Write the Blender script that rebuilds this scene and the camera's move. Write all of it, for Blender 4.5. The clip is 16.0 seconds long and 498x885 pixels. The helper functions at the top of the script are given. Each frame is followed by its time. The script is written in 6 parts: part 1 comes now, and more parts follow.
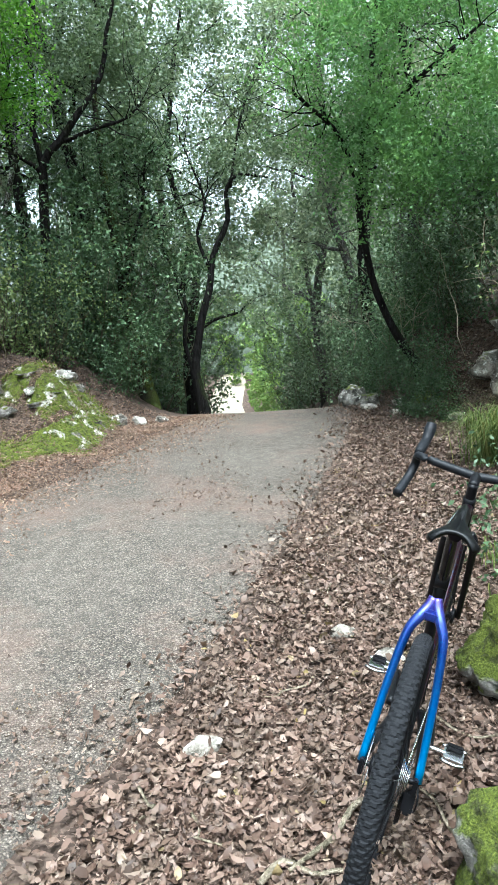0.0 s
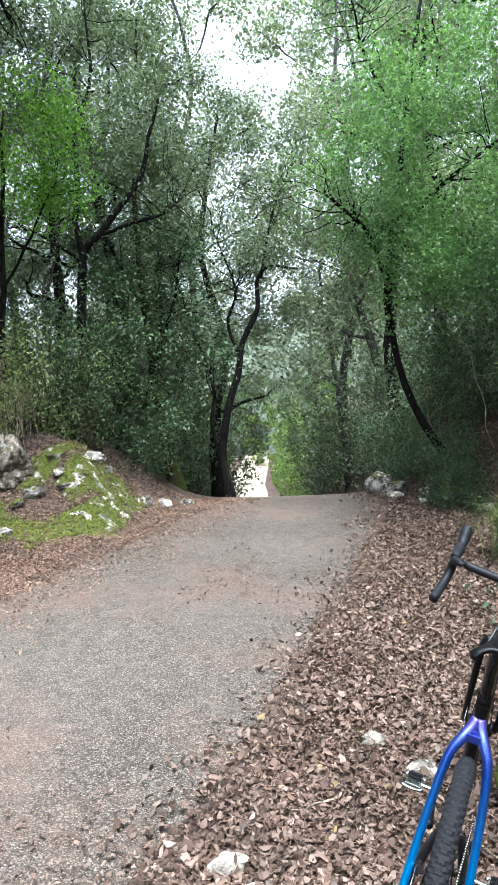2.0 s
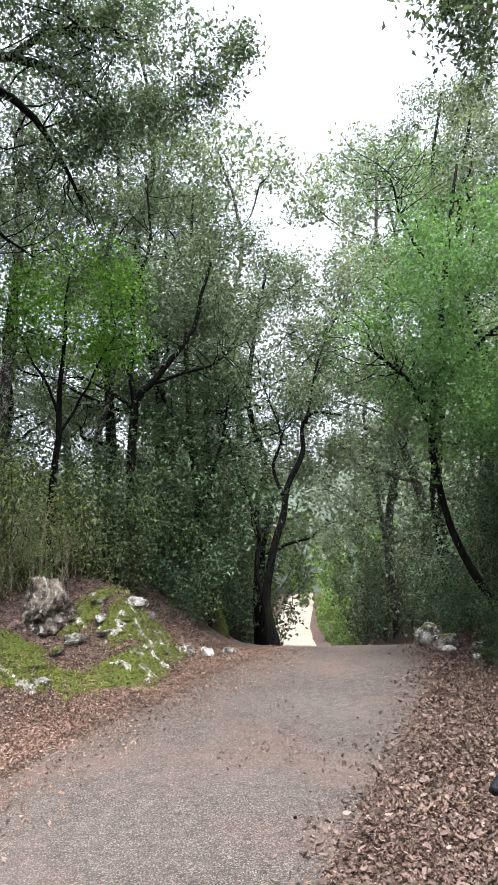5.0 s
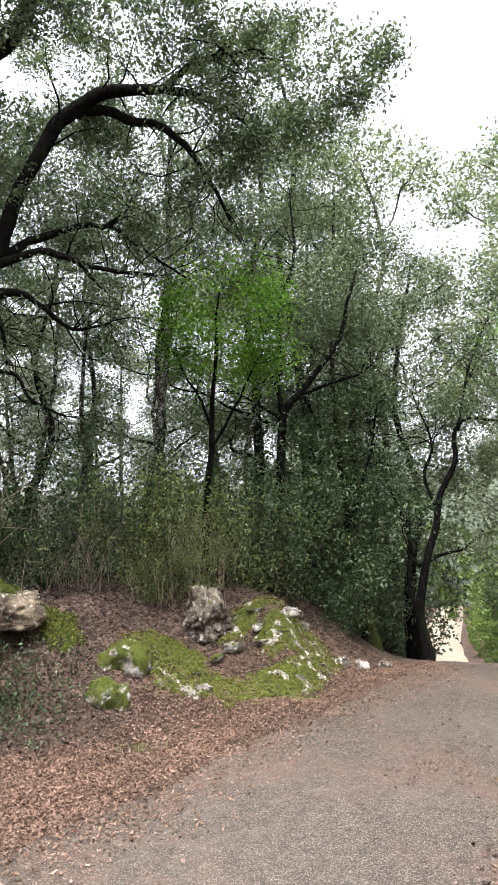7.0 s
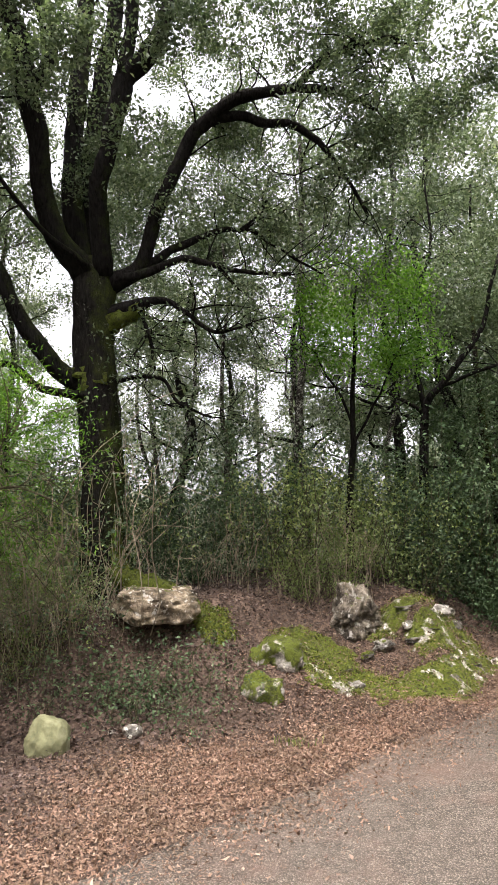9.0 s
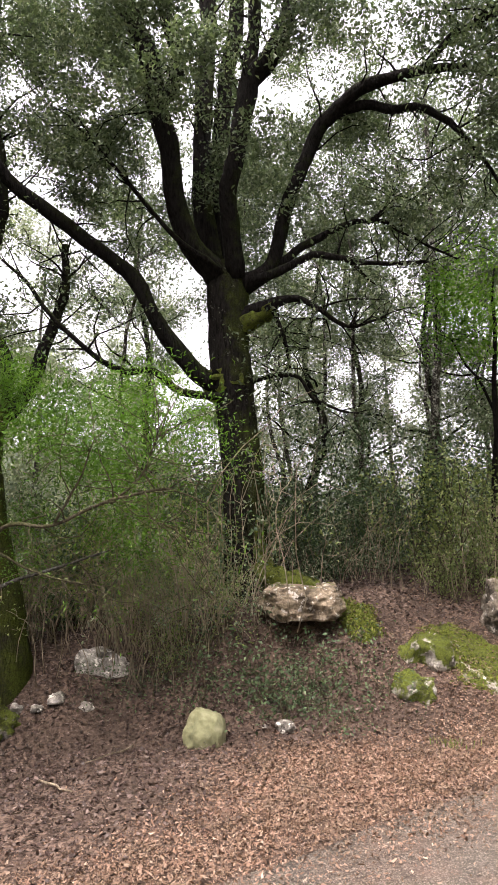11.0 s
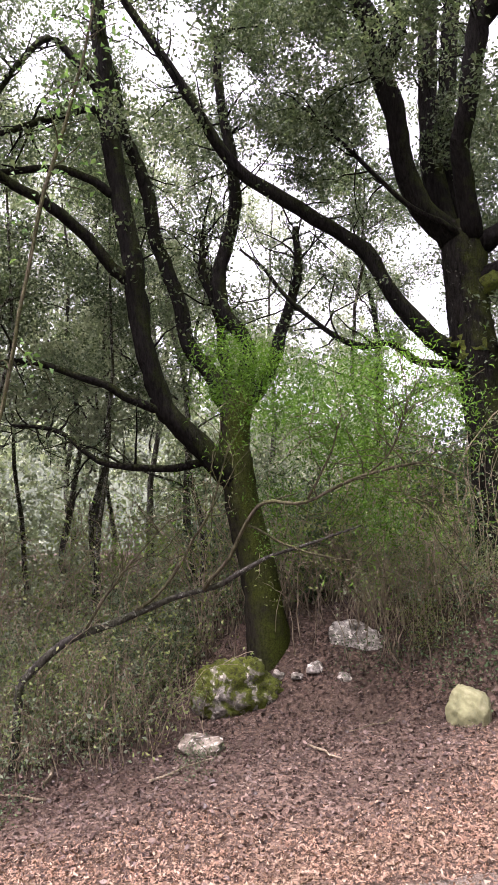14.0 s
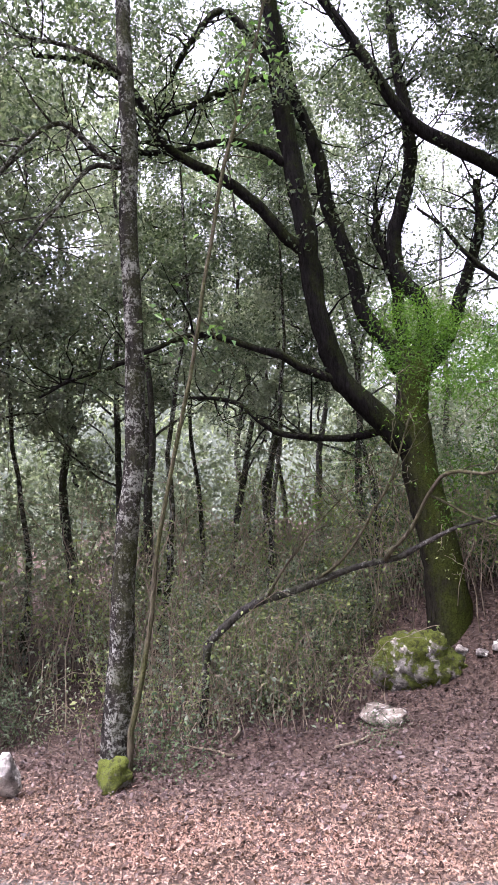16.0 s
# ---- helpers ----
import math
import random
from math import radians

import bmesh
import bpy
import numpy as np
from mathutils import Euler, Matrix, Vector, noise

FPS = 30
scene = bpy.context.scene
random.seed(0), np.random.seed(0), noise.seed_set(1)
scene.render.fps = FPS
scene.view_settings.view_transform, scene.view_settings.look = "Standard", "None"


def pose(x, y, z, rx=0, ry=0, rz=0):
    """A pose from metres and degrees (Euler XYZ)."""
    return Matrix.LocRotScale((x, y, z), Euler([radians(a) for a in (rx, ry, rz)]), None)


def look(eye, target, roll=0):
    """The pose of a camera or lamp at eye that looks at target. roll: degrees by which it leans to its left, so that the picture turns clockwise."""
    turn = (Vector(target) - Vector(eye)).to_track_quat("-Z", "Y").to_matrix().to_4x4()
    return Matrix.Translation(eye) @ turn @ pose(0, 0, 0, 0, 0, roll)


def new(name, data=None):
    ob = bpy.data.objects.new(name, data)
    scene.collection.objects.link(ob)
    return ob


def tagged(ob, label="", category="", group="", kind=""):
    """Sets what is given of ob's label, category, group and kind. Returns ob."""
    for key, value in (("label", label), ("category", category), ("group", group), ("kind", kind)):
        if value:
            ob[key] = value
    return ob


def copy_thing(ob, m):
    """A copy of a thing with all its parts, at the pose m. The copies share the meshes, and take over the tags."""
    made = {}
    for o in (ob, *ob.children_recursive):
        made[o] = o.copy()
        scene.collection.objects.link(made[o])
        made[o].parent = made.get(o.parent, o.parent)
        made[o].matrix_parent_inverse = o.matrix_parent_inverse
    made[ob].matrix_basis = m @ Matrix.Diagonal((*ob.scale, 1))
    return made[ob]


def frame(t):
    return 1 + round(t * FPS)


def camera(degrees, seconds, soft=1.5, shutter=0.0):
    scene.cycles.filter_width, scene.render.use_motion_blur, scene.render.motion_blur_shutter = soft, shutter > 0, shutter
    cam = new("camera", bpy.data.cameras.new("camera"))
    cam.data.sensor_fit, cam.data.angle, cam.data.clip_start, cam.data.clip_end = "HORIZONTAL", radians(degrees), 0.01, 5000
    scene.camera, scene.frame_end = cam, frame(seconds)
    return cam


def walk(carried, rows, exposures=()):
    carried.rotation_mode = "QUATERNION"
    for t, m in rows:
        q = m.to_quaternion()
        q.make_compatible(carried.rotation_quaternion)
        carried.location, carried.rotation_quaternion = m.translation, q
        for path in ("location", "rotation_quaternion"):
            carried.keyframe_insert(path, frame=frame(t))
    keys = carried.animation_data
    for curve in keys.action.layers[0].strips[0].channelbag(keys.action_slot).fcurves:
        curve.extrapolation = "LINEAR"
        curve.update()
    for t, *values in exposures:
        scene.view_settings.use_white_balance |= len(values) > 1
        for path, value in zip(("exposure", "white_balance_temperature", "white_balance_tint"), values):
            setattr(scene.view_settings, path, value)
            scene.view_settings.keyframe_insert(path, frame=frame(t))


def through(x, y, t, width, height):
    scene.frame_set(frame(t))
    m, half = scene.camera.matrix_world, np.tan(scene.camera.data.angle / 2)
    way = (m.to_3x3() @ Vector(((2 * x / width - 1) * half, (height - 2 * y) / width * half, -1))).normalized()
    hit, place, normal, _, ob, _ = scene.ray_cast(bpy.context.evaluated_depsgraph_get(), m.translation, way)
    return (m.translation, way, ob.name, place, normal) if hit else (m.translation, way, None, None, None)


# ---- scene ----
cam = camera(38.6, 16.0, soft=1.5)
PATH = [
    (0, (0.183, -0.165, 1.462), (0.058, 1.806, 1.147), -4.2),
    (0.5, (0.164, -0.167, 1.478), (0.007, 1.809, 1.207), -4.1),
    (1, (0.149, -0.161, 1.495), (-0.026, 1.82, 1.277), -3.8),
    (1.5, (0.144, -0.167, 1.517), (-0.035, 1.819, 1.36), -3.4),
    (2, (0.142, -0.169, 1.537), (-0.033, 1.821, 1.445), -2.9),
    (2.5, (0.137, -0.186, 1.565), (-0.032, 1.807, 1.54), -2.5),
    (3, (0.131, -0.198, 1.589), (-0.034, 1.795, 1.636), -2.4),
    (5.3, (0.145, -0.181, 1.655), (-0.17, 1.769, 1.967), -1.9),
    (5.5, (0.129, -0.187, 1.659), (-0.213, 1.757, 1.979), -1.8),
    (6, (0.1, -0.196, 1.657), (-0.339, 1.726, 1.99), -1.8),
    (6.5, (0.038, -0.195, 1.654), (-0.507, 1.7, 1.988), -1.6),
    (7, (0.013, -0.205, 1.66), (-0.641, 1.655, 1.992), -1.5),
    (7.5, (-0.016, -0.221, 1.669), (-0.768, 1.603, 2.0), -1.3),
    (8, (-0.048, -0.232, 1.671), (-0.881, 1.556, 2.001), -1.3),
    (8.5, (-0.071, -0.254, 1.675), (-0.979, 1.497, 2.005), -1.3),
    (9, (-0.094, -0.265, 1.667), (-1.081, 1.442, 1.998), -1.5),
    (11.3, (-0.212, -0.363, 1.709), (-1.518, 1.118, 2.029), -1.9),
    (11.5, (-0.218, -0.37, 1.71), (-1.545, 1.093, 2.028), -1.9),
    (12, (-0.235, -0.394, 1.716), (-1.624, 1.011, 2.028), -2.0),
    (12.5, (-0.254, -0.404, 1.72), (-1.705, 0.938, 2.023), -2.2),
    (13, (-0.276, -0.424, 1.722), (-1.798, 0.839, 2.016), -2.3),
    (13.5, (-0.3, -0.445, 1.728), (-1.904, 0.716, 2.01), -2.3),
    (14, (-0.325, -0.491, 1.733), (-2.01, 0.553, 2.003), -2.2),
    (14.5, (-0.35, -0.524, 1.735), (-2.106, 0.399, 1.99), -2.2),
    (15, (-0.381, -0.553, 1.734), (-2.189, 0.268, 1.97), -2.0),
    (15.5, (-0.414, -0.579, 1.722), (-2.265, 0.147, 1.939), -1.8),
    (16, (-0.434, -0.597, 1.738), (-2.319, 0.04, 1.938), -1.3),
]
walk(cam, [(t, look(eye, target, roll)) for t, eye, target, roll in PATH], exposures=[(0, 2.42, 5500, 0), (3, 2.32, 5700, 13), (5.5, 2.07, 6000, 16), (9, 2.03, 6700, 17), (12.5, 2.2, 6850, 27), (16, 2.55, 5900, 35)])

# ---- light ----
world = bpy.data.worlds.new("overcast_sky")
scene.world = world
world.use_nodes = True
wn, wl = world.node_tree.nodes, world.node_tree.links
wn.clear()
sky = wn.new("ShaderNodeTexSky")
sky.sky_type = "NISHITA"
sky.sun_disc = False
sky.sun_elevation = radians(67)
sky.sun_rotation = radians(171)
sky.air_density = 1.0
sky.dust_density = 6.0
soften = wn.new("ShaderNodeHueSaturation")
soften.inputs["Saturation"].default_value = 0.22
back = wn.new("ShaderNodeBackground")
back.inputs["Strength"].default_value = 0.145
wout = wn.new("ShaderNodeOutputWorld")
wl.new(sky.outputs[0], soften.inputs["Color"])
wl.new(soften.outputs[0], back.inputs["Color"])
wl.new(back.outputs[0], wout.inputs["Surface"])

sun = new("sun", bpy.data.lights.new("sun", "SUN"))
sun.data.energy = 1.4
sun.data.angle = radians(25)
sun.data.color = (1.0, 0.97, 0.92)
sun.matrix_world = look((0, 0, 30), (-1.0, 6.5, 14))


# ---- materials ----
def material(name):
    m = bpy.data.materials.new(name)
    m.use_nodes = True
    t = m.node_tree
    return m, t, t.nodes["Principled BSDF"]


def node(t, kind, **values):
    n = t.nodes.new(kind)
    for k, v in values.items():
        n.inputs[k].default_value = v
    return n


def ramp(t, fac, stops):
    n = t.nodes.new("ShaderNodeValToRGB")
    e = n.color_ramp.elements
    while len(e) < len(stops):
        e.new(0.5)
    for el, (p, c) in zip(e, stops):
        el.position, el.color = p, (*c, 1)
    t.links.new(fac, n.inputs[0])
    return n


def mix(t, fac, a, b, kind="MIX"):
    n = t.nodes.new("ShaderNodeMix")
    n.data_type, n.blend_type = "RGBA", kind
    for socket, v in ((n.inputs[0], fac), (n.inputs[6], a), (n.inputs[7], b)):
        if isinstance(v, (tuple, float, int)):
            socket.default_value = (*v, 1) if isinstance(v, tuple) else v
        else:
            t.links.new(v, socket)
    return n.outputs[2]


def coords(t):
    return t.nodes.new("ShaderNodeTexCoord").outputs["Object"]


def place(t):
    return t.nodes.new("ShaderNodeNewGeometry").outputs["Position"]


def noise_tex(t, vec, scale, detail=4.0, rough=0.55):
    n = node(t, "ShaderNodeTexNoise", Scale=scale, Detail=detail, Roughness=rough)
    t.links.new(vec, n.inputs["Vector"])
    return n.outputs[0]


def bump(t, bsdf, height, strength, distance):
    b = node(t, "ShaderNodeBump", Strength=strength, Distance=distance)
    t.links.new(height, b.inputs["Height"])
    t.links.new(b.outputs[0], bsdf.inputs["Normal"])
    return b


def leaf_material(name, stops, through=0.35, rough=0.55, tone=(1.25, 1.2, 0.75), grain=0.9):
    m, t, b = material(name)
    geo = t.nodes.new("ShaderNodeNewGeometry")
    col = ramp(t, geo.outputs["Random Per Island"], stops).outputs[0]
    broad = noise_tex(t, geo.outputs["Position"], grain, 3.0)
    col = mix(t, ramp(t, broad, [(0.35, (0.0,) * 3), (0.65, (0.7,) * 3)]).outputs[0], col, mix(t, 1.0, col, tone, "MULTIPLY"))
    sprays = noise_tex(t, geo.outputs["Position"], grain * 3.1, 2.0)
    col = mix(t, ramp(t, sprays, [(0.38, (0.55,) * 3), (0.56, (0.0,) * 3)]).outputs[0], col, mix(t, 1.0, col, (0.5, 0.56, 0.52), "MULTIPLY"))
    t.links.new(col, b.inputs["Base Color"])
    b.inputs["Roughness"].default_value = rough
    b.inputs["Specular IOR Level"].default_value = 0.2
    tr = t.nodes.new("ShaderNodeBsdfTranslucent")
    t.links.new(mix(t, 1.0, col, (1.15, 1.25, 0.75), "MULTIPLY"), tr.inputs["Color"])
    ms = node(t, "ShaderNodeMixShader", Fac=through)
    t.links.new(b.outputs[0], ms.inputs[1])
    t.links.new(tr.outputs[0], ms.inputs[2])
    t.links.new(ms.outputs[0], t.nodes["Material Output"].inputs["Surface"])
    return m


LEAF_OAK = leaf_material("holm_oak_leaf", [(0.0, (0.05, 0.073, 0.045)), (0.45, (0.087, 0.12, 0.074)), (0.85, (0.128, 0.163, 0.107)), (1.0, (0.178, 0.203, 0.15))], 0.34, 0.5, (1.4, 1.38, 1.2), 0.55)
# Lit copy of the holm oak leaf; the brighter light is in the colour.
LEAF_LIT = leaf_material("lit_holm_oak_leaf", [(0.0, (0.11, 0.14, 0.10)), (0.5, (0.18, 0.215, 0.155)), (1.0, (0.25, 0.28, 0.215))], 0.4, 0.55, (1.25, 1.22, 1.1), 0.5)
# Distance haze is mixed into this pale grey-green.
LEAF_HAZE = leaf_material("hazy_far_leaf", [(0.0, (0.155, 0.185, 0.143)), (0.5, (0.224, 0.258, 0.202)), (1.0, (0.301, 0.327, 0.269))], 0.45, 0.6, (1.2, 1.2, 1.15), 0.4)
LEAF_FRESH = leaf_material("fresh_leaf", [(0.0, (0.076, 0.155, 0.058)), (0.5, (0.115, 0.217, 0.088)), (1.0, (0.170, 0.286, 0.130))], 0.42, 0.5, (1.3, 1.2, 0.85))
LEAF_SHRUB = leaf_material("shrub_leaf", [(0.0, (0.033, 0.058, 0.029)), (0.5, (0.062, 0.104, 0.053)), (0.85, (0.091, 0.140, 0.073)), (1.0, (0.137, 0.182, 0.106))], 0.22, 0.45, (1.2, 1.2, 1.05))
LEAF_FINE = leaf_material("fine_needle_leaf", [(0.0, (0.12, 0.165, 0.07)), (0.6, (0.185, 0.235, 0.105)), (1.0, (0.25, 0.285, 0.15))], 0.38)
LEAF_SPRAY = leaf_material("bright_feathery_leaf", [(0.0, (0.047, 0.112, 0.014)), (0.6, (0.074, 0.162, 0.022)), (1.0, (0.116, 0.218, 0.041))], 0.42)
LEAF_YOUNG = leaf_material("young_oak_leaf", [(0.0, (0.06, 0.155, 0.018)), (0.6, (0.11, 0.235, 0.036)), (1.0, (0.17, 0.30, 0.065))], 0.42)
# Light green that also carries the sunlight on the far bushes.
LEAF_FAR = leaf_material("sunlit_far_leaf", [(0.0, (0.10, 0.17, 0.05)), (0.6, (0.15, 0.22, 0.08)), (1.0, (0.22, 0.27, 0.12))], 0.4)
LITTER = leaf_material("dry_leaf", [(0.0, (0.046, 0.029, 0.021)), (0.3, (0.104, 0.066, 0.049)), (0.65, (0.154, 0.105, 0.079)), (0.9, (0.200, 0.142, 0.111)), (0.99, (0.269, 0.206, 0.165)), (1.0, (0.192, 0.142, 0.040))], 0.05, 0.5, (0.75, 0.71, 0.71), 2.2)
LITTER_DARK = leaf_material("dark_brown_leaf", [(0.0, (0.025, 0.016, 0.013)), (0.4, (0.060, 0.040, 0.034)), (0.75, (0.098, 0.069, 0.058)), (1.0, (0.196, 0.149, 0.127))], 0.05, 0.4, (0.75, 0.7, 0.72), 1.6)
LITTER_RED = leaf_material("red_brown_leaf", [(0.0, (0.111, 0.064, 0.043)), (0.35, (0.183, 0.113, 0.078)), (0.7, (0.238, 0.157, 0.112)), (0.94, (0.294, 0.208, 0.156)), (1.0, (0.374, 0.294, 0.229))], 0.05, 0.6, (0.8, 0.76, 0.76), 1.1)
GRASS = leaf_material("grass_blade", [(0.0, (0.07, 0.11, 0.03)), (0.6, (0.13, 0.17, 0.06)), (1.0, (0.25, 0.24, 0.11))], 0.3)


def bark_material(name, dark, light, moss, moss_amount, lichen=0.0):
    m, t, b = material(name)
    v = place(t)
    stretch = node(t, "ShaderNodeMapping")
    stretch.inputs["Scale"].default_value = (1, 1, 0.22)
    t.links.new(v, stretch.inputs[0])
    grain = noise_tex(t, stretch.outputs[0], 38, 5.0, 0.65)
    col = ramp(t, grain, [(0.3, dark), (0.62, light)]).outputs[0]
    patch = noise_tex(t, v, 3.6, 8.0, 0.72)
    if lichen:
        spots = mix(t, 0.5, noise_tex(t, v, 9, 6.0, 0.75), noise_tex(t, v, 46, 5.0, 0.75))
        col = mix(t, ramp(t, spots, [(0.60 - lichen * 0.2, (0,) * 3), (0.66 - lichen * 0.2, (0.3 + lichen,) * 3)]).outputs[0], col, (0.34, 0.35, 0.30))
    geo = t.nodes.new("ShaderNodeNewGeometry")
    facing = t.nodes.new("ShaderNodeVectorMath")
    facing.operation = "DOT_PRODUCT"
    t.links.new(geo.outputs["Normal"], facing.inputs[0])
    facing.inputs[1].default_value = (0.13, 0.08, 0.12)
    damp = t.nodes.new("ShaderNodeMath")
    t.links.new(patch, damp.inputs[0])
    t.links.new(facing.outputs["Value"], damp.inputs[1])
    tuft = noise_tex(t, v, 70, 4.0, 0.7)
    green = mix(t, 1.0, moss, ramp(t, tuft, [(0.3, (0.25,) * 3), (0.6, (1.25,) * 3)]).outputs[0], "MULTIPLY")
    col = mix(t, ramp(t, damp.outputs[0], [(0.56 - moss_amount * 0.35, (0,) * 3), (0.80 - moss_amount * 0.25, (0.85,) * 3)]).outputs[0], col, green)
    t.links.new(col, b.inputs["Base Color"])
    b.inputs["Roughness"].default_value = 0.9
    b.inputs["Specular IOR Level"].default_value = 0.06
    bump(t, b, grain, 1.0, 0.05)
    return m


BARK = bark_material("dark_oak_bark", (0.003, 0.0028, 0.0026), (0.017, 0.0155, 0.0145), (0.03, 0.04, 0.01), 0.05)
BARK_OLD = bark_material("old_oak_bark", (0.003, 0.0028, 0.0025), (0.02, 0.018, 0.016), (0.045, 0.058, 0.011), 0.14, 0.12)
BARK_MOSS = bark_material("mossy_oak_bark", (0.006, 0.005, 0.004), (0.03, 0.026, 0.02), (0.055, 0.072, 0.012), 0.42)
BARK_LICHEN = bark_material("lichen_bark", (0.008, 0.007, 0.006), (0.035, 0.031, 0.027), (0.04, 0.046, 0.018), 0.2, 0.5)
# Grey bark; on the far trees part of its paleness is haze.
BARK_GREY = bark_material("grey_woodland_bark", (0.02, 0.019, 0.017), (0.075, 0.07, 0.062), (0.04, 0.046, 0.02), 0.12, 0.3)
BARK_PALE = bark_material("pale_sapling_bark", (0.03, 0.027, 0.018), (0.12, 0.105, 0.072), (0.075, 0.085, 0.03), 0.3)
TWIG = bark_material("twig_bark", (0.12, 0.10, 0.07), (0.38, 0.32, 0.235), (0.04, 0.04, 0.02), 0.1)


def rock_material(name, moss_amount, light=1.0, level=0.28, warm=1.0):
    m, t, b = material(name)
    geo = t.nodes.new("ShaderNodeNewGeometry")
    v = geo.outputs["Position"]
    big = noise_tex(t, v, 6.0, 6.0, 0.6)
    fine = noise_tex(t, v, 45.0, 5.0, 0.7)
    col = ramp(t, big, [(0.36, (0.05 * light, 0.046 * light, 0.038 * light)), (0.5, (0.21 * light, 0.195 * light, 0.17 * light)), (0.66, (0.44 * light, 0.42 * light, 0.38 * light))]).outputs[0]
    col = mix(t, 0.7, col, ramp(t, fine, [(0.3, (0.2,) * 3), (0.65, (1.0,) * 3)]).outputs[0], "MULTIPLY")
    if warm != 1.0:
        col = mix(t, 1.0, col, (1.0, 1.0 - 0.14 * (warm - 1), 1.0 - 0.32 * (warm - 1)), "MULTIPLY")
    spots = noise_tex(t, v, 17.0, 4.0, 0.6)
    col = mix(t, ramp(t, spots, [(0.56, (0,) * 3), (0.63, (0.8,) * 3)]).outputs[0], col, (0.5 * light, 0.48 * light, 0.43 * light))
    up = t.nodes.new("ShaderNodeSeparateXYZ")
    t.links.new(geo.outputs["Normal"], up.inputs[0])
    ma = t.nodes.new("ShaderNodeMath")
    ma.operation = "MULTIPLY_ADD"
    t.links.new(up.outputs["Z"], ma.inputs[0])
    ma.inputs[1].default_value = level
    t.links.new(noise_tex(t, v, 7.5, 4.0, 0.6), ma.inputs[2])
    cut = 1.0 - moss_amount
    mask = ramp(t, ma.outputs[0], [(cut - 0.05, (0,) * 3), (cut + 0.04, (1,) * 3)]).outputs[0]
    tuft = noise_tex(t, v, 140.0, 3.0, 0.7)
    moss = ramp(t, tuft, [(0.25, (0.03, 0.042, 0.006)), (0.55, (0.115, 0.145, 0.018)), (0.8, (0.24, 0.265, 0.045))]).outputs[0]
    moss = mix(t, ramp(t, noise_tex(t, v, 22.0, 4.0, 0.65), [(0.36, (0.8,) * 3), (0.5, (0.0,) * 3)]).outputs[0], moss, (0.03, 0.03, 0.012))
    t.links.new(mix(t, mask, col, moss), b.inputs["Base Color"])
    b.inputs["Roughness"].default_value = 0.92
    b.inputs["Specular IOR Level"].default_value = 0.25
    both = mix(t, mask, fine, tuft)
    bump(t, b, both, 1.0, 0.03)
    return m


ROCK = rock_material("grey_limestone", 0.22)
ROCK_MOSS = rock_material("mossy_limestone", 0.56)
ROCK_HALF = rock_material("half_mossy_limestone", 0.48)
ROCK_PALE = rock_material("pale_limestone", 0.0, 1.75)
ROCK_PATCHED = rock_material("patched_mossy_limestone", 0.52, 1.75, 0.09)
ROCK_LICHEN = rock_material("lichen_covered_limestone", 0.53, 1.6, 0.08)
MOSS = rock_material("deep_moss", 0.95)
ROCK_SLAB = rock_material("warm_limestone", 0.2, 1.7)
ROCK_WARM = rock_material("tan_weathered_limestone", 0.14, 1.25, 0.28, 2.0)
ROCK_CRAG = rock_material("dark_jagged_limestone", 0.2, 0.95, 0.28, 1.6)
ROCK_CLIFF = rock_material("shaded_grey_limestone", 0.25, 1.2, 0.28, 1.3)
MOSS_LEAF = leaf_material("moss_shoot", [(0.0, (0.035, 0.05, 0.007)), (0.5, (0.13, 0.16, 0.02)), (1.0, (0.26, 0.28, 0.05))], 0.2, 0.6, (0.55, 0.6, 0.6), 4.0)


def yellow_stone():
    m, t, b = material("pale_yellow_stone")
    v = place(t)
    col = ramp(t, noise_tex(t, v, 9.0, 6.0, 0.65), [(0.3, (0.11, 0.113, 0.058)), (0.5, (0.19, 0.195, 0.10)), (0.7, (0.275, 0.275, 0.165))]).outputs[0]
    t.links.new(col, b.inputs["Base Color"])
    b.inputs["Roughness"].default_value = 0.9
    bump(t, b, noise_tex(t, v, 50.0, 4.0, 0.7), 0.35, 0.006)
    return m


YELLOW_STONE = yellow_stone()
ROCK_CLEAN = rock_material("clean_pale_limestone", 0.0, 1.5, 0.28, 1.3)
TAN_STONE = rock_material("tan_plain_stone", 0.0, 1.2, 0.28, 1.5)


def soil_material():
    m, t, b = material("forest_soil")
    v = place(t)
    big = noise_tex(t, v, 1.6, 5.0)
    cells = node(t, "ShaderNodeTexVoronoi", Scale=42.0)
    t.links.new(v, cells.inputs["Vector"])
    sep = t.nodes.new("ShaderNodeSeparateColor")
    t.links.new(cells.outputs["Color"], sep.inputs[0])
    col = ramp(t, sep.outputs[0], [(0.0, (0.025, 0.017, 0.013)), (0.5, (0.07, 0.048, 0.037)), (1.0, (0.14, 0.10, 0.078))]).outputs[0]
    col = mix(t, ramp(t, big, [(0.4, (0,) * 3), (0.65, (0.7,) * 3)]).outputs[0], col, (0.045, 0.032, 0.024))
    t.links.new(col, b.inputs["Base Color"])
    b.inputs["Roughness"].default_value = 0.95
    b.inputs["Specular IOR Level"].default_value = 0.15
    bump(t, b, cells.outputs["Distance"], 0.6, 0.02)
    return m


SOIL = soil_material()


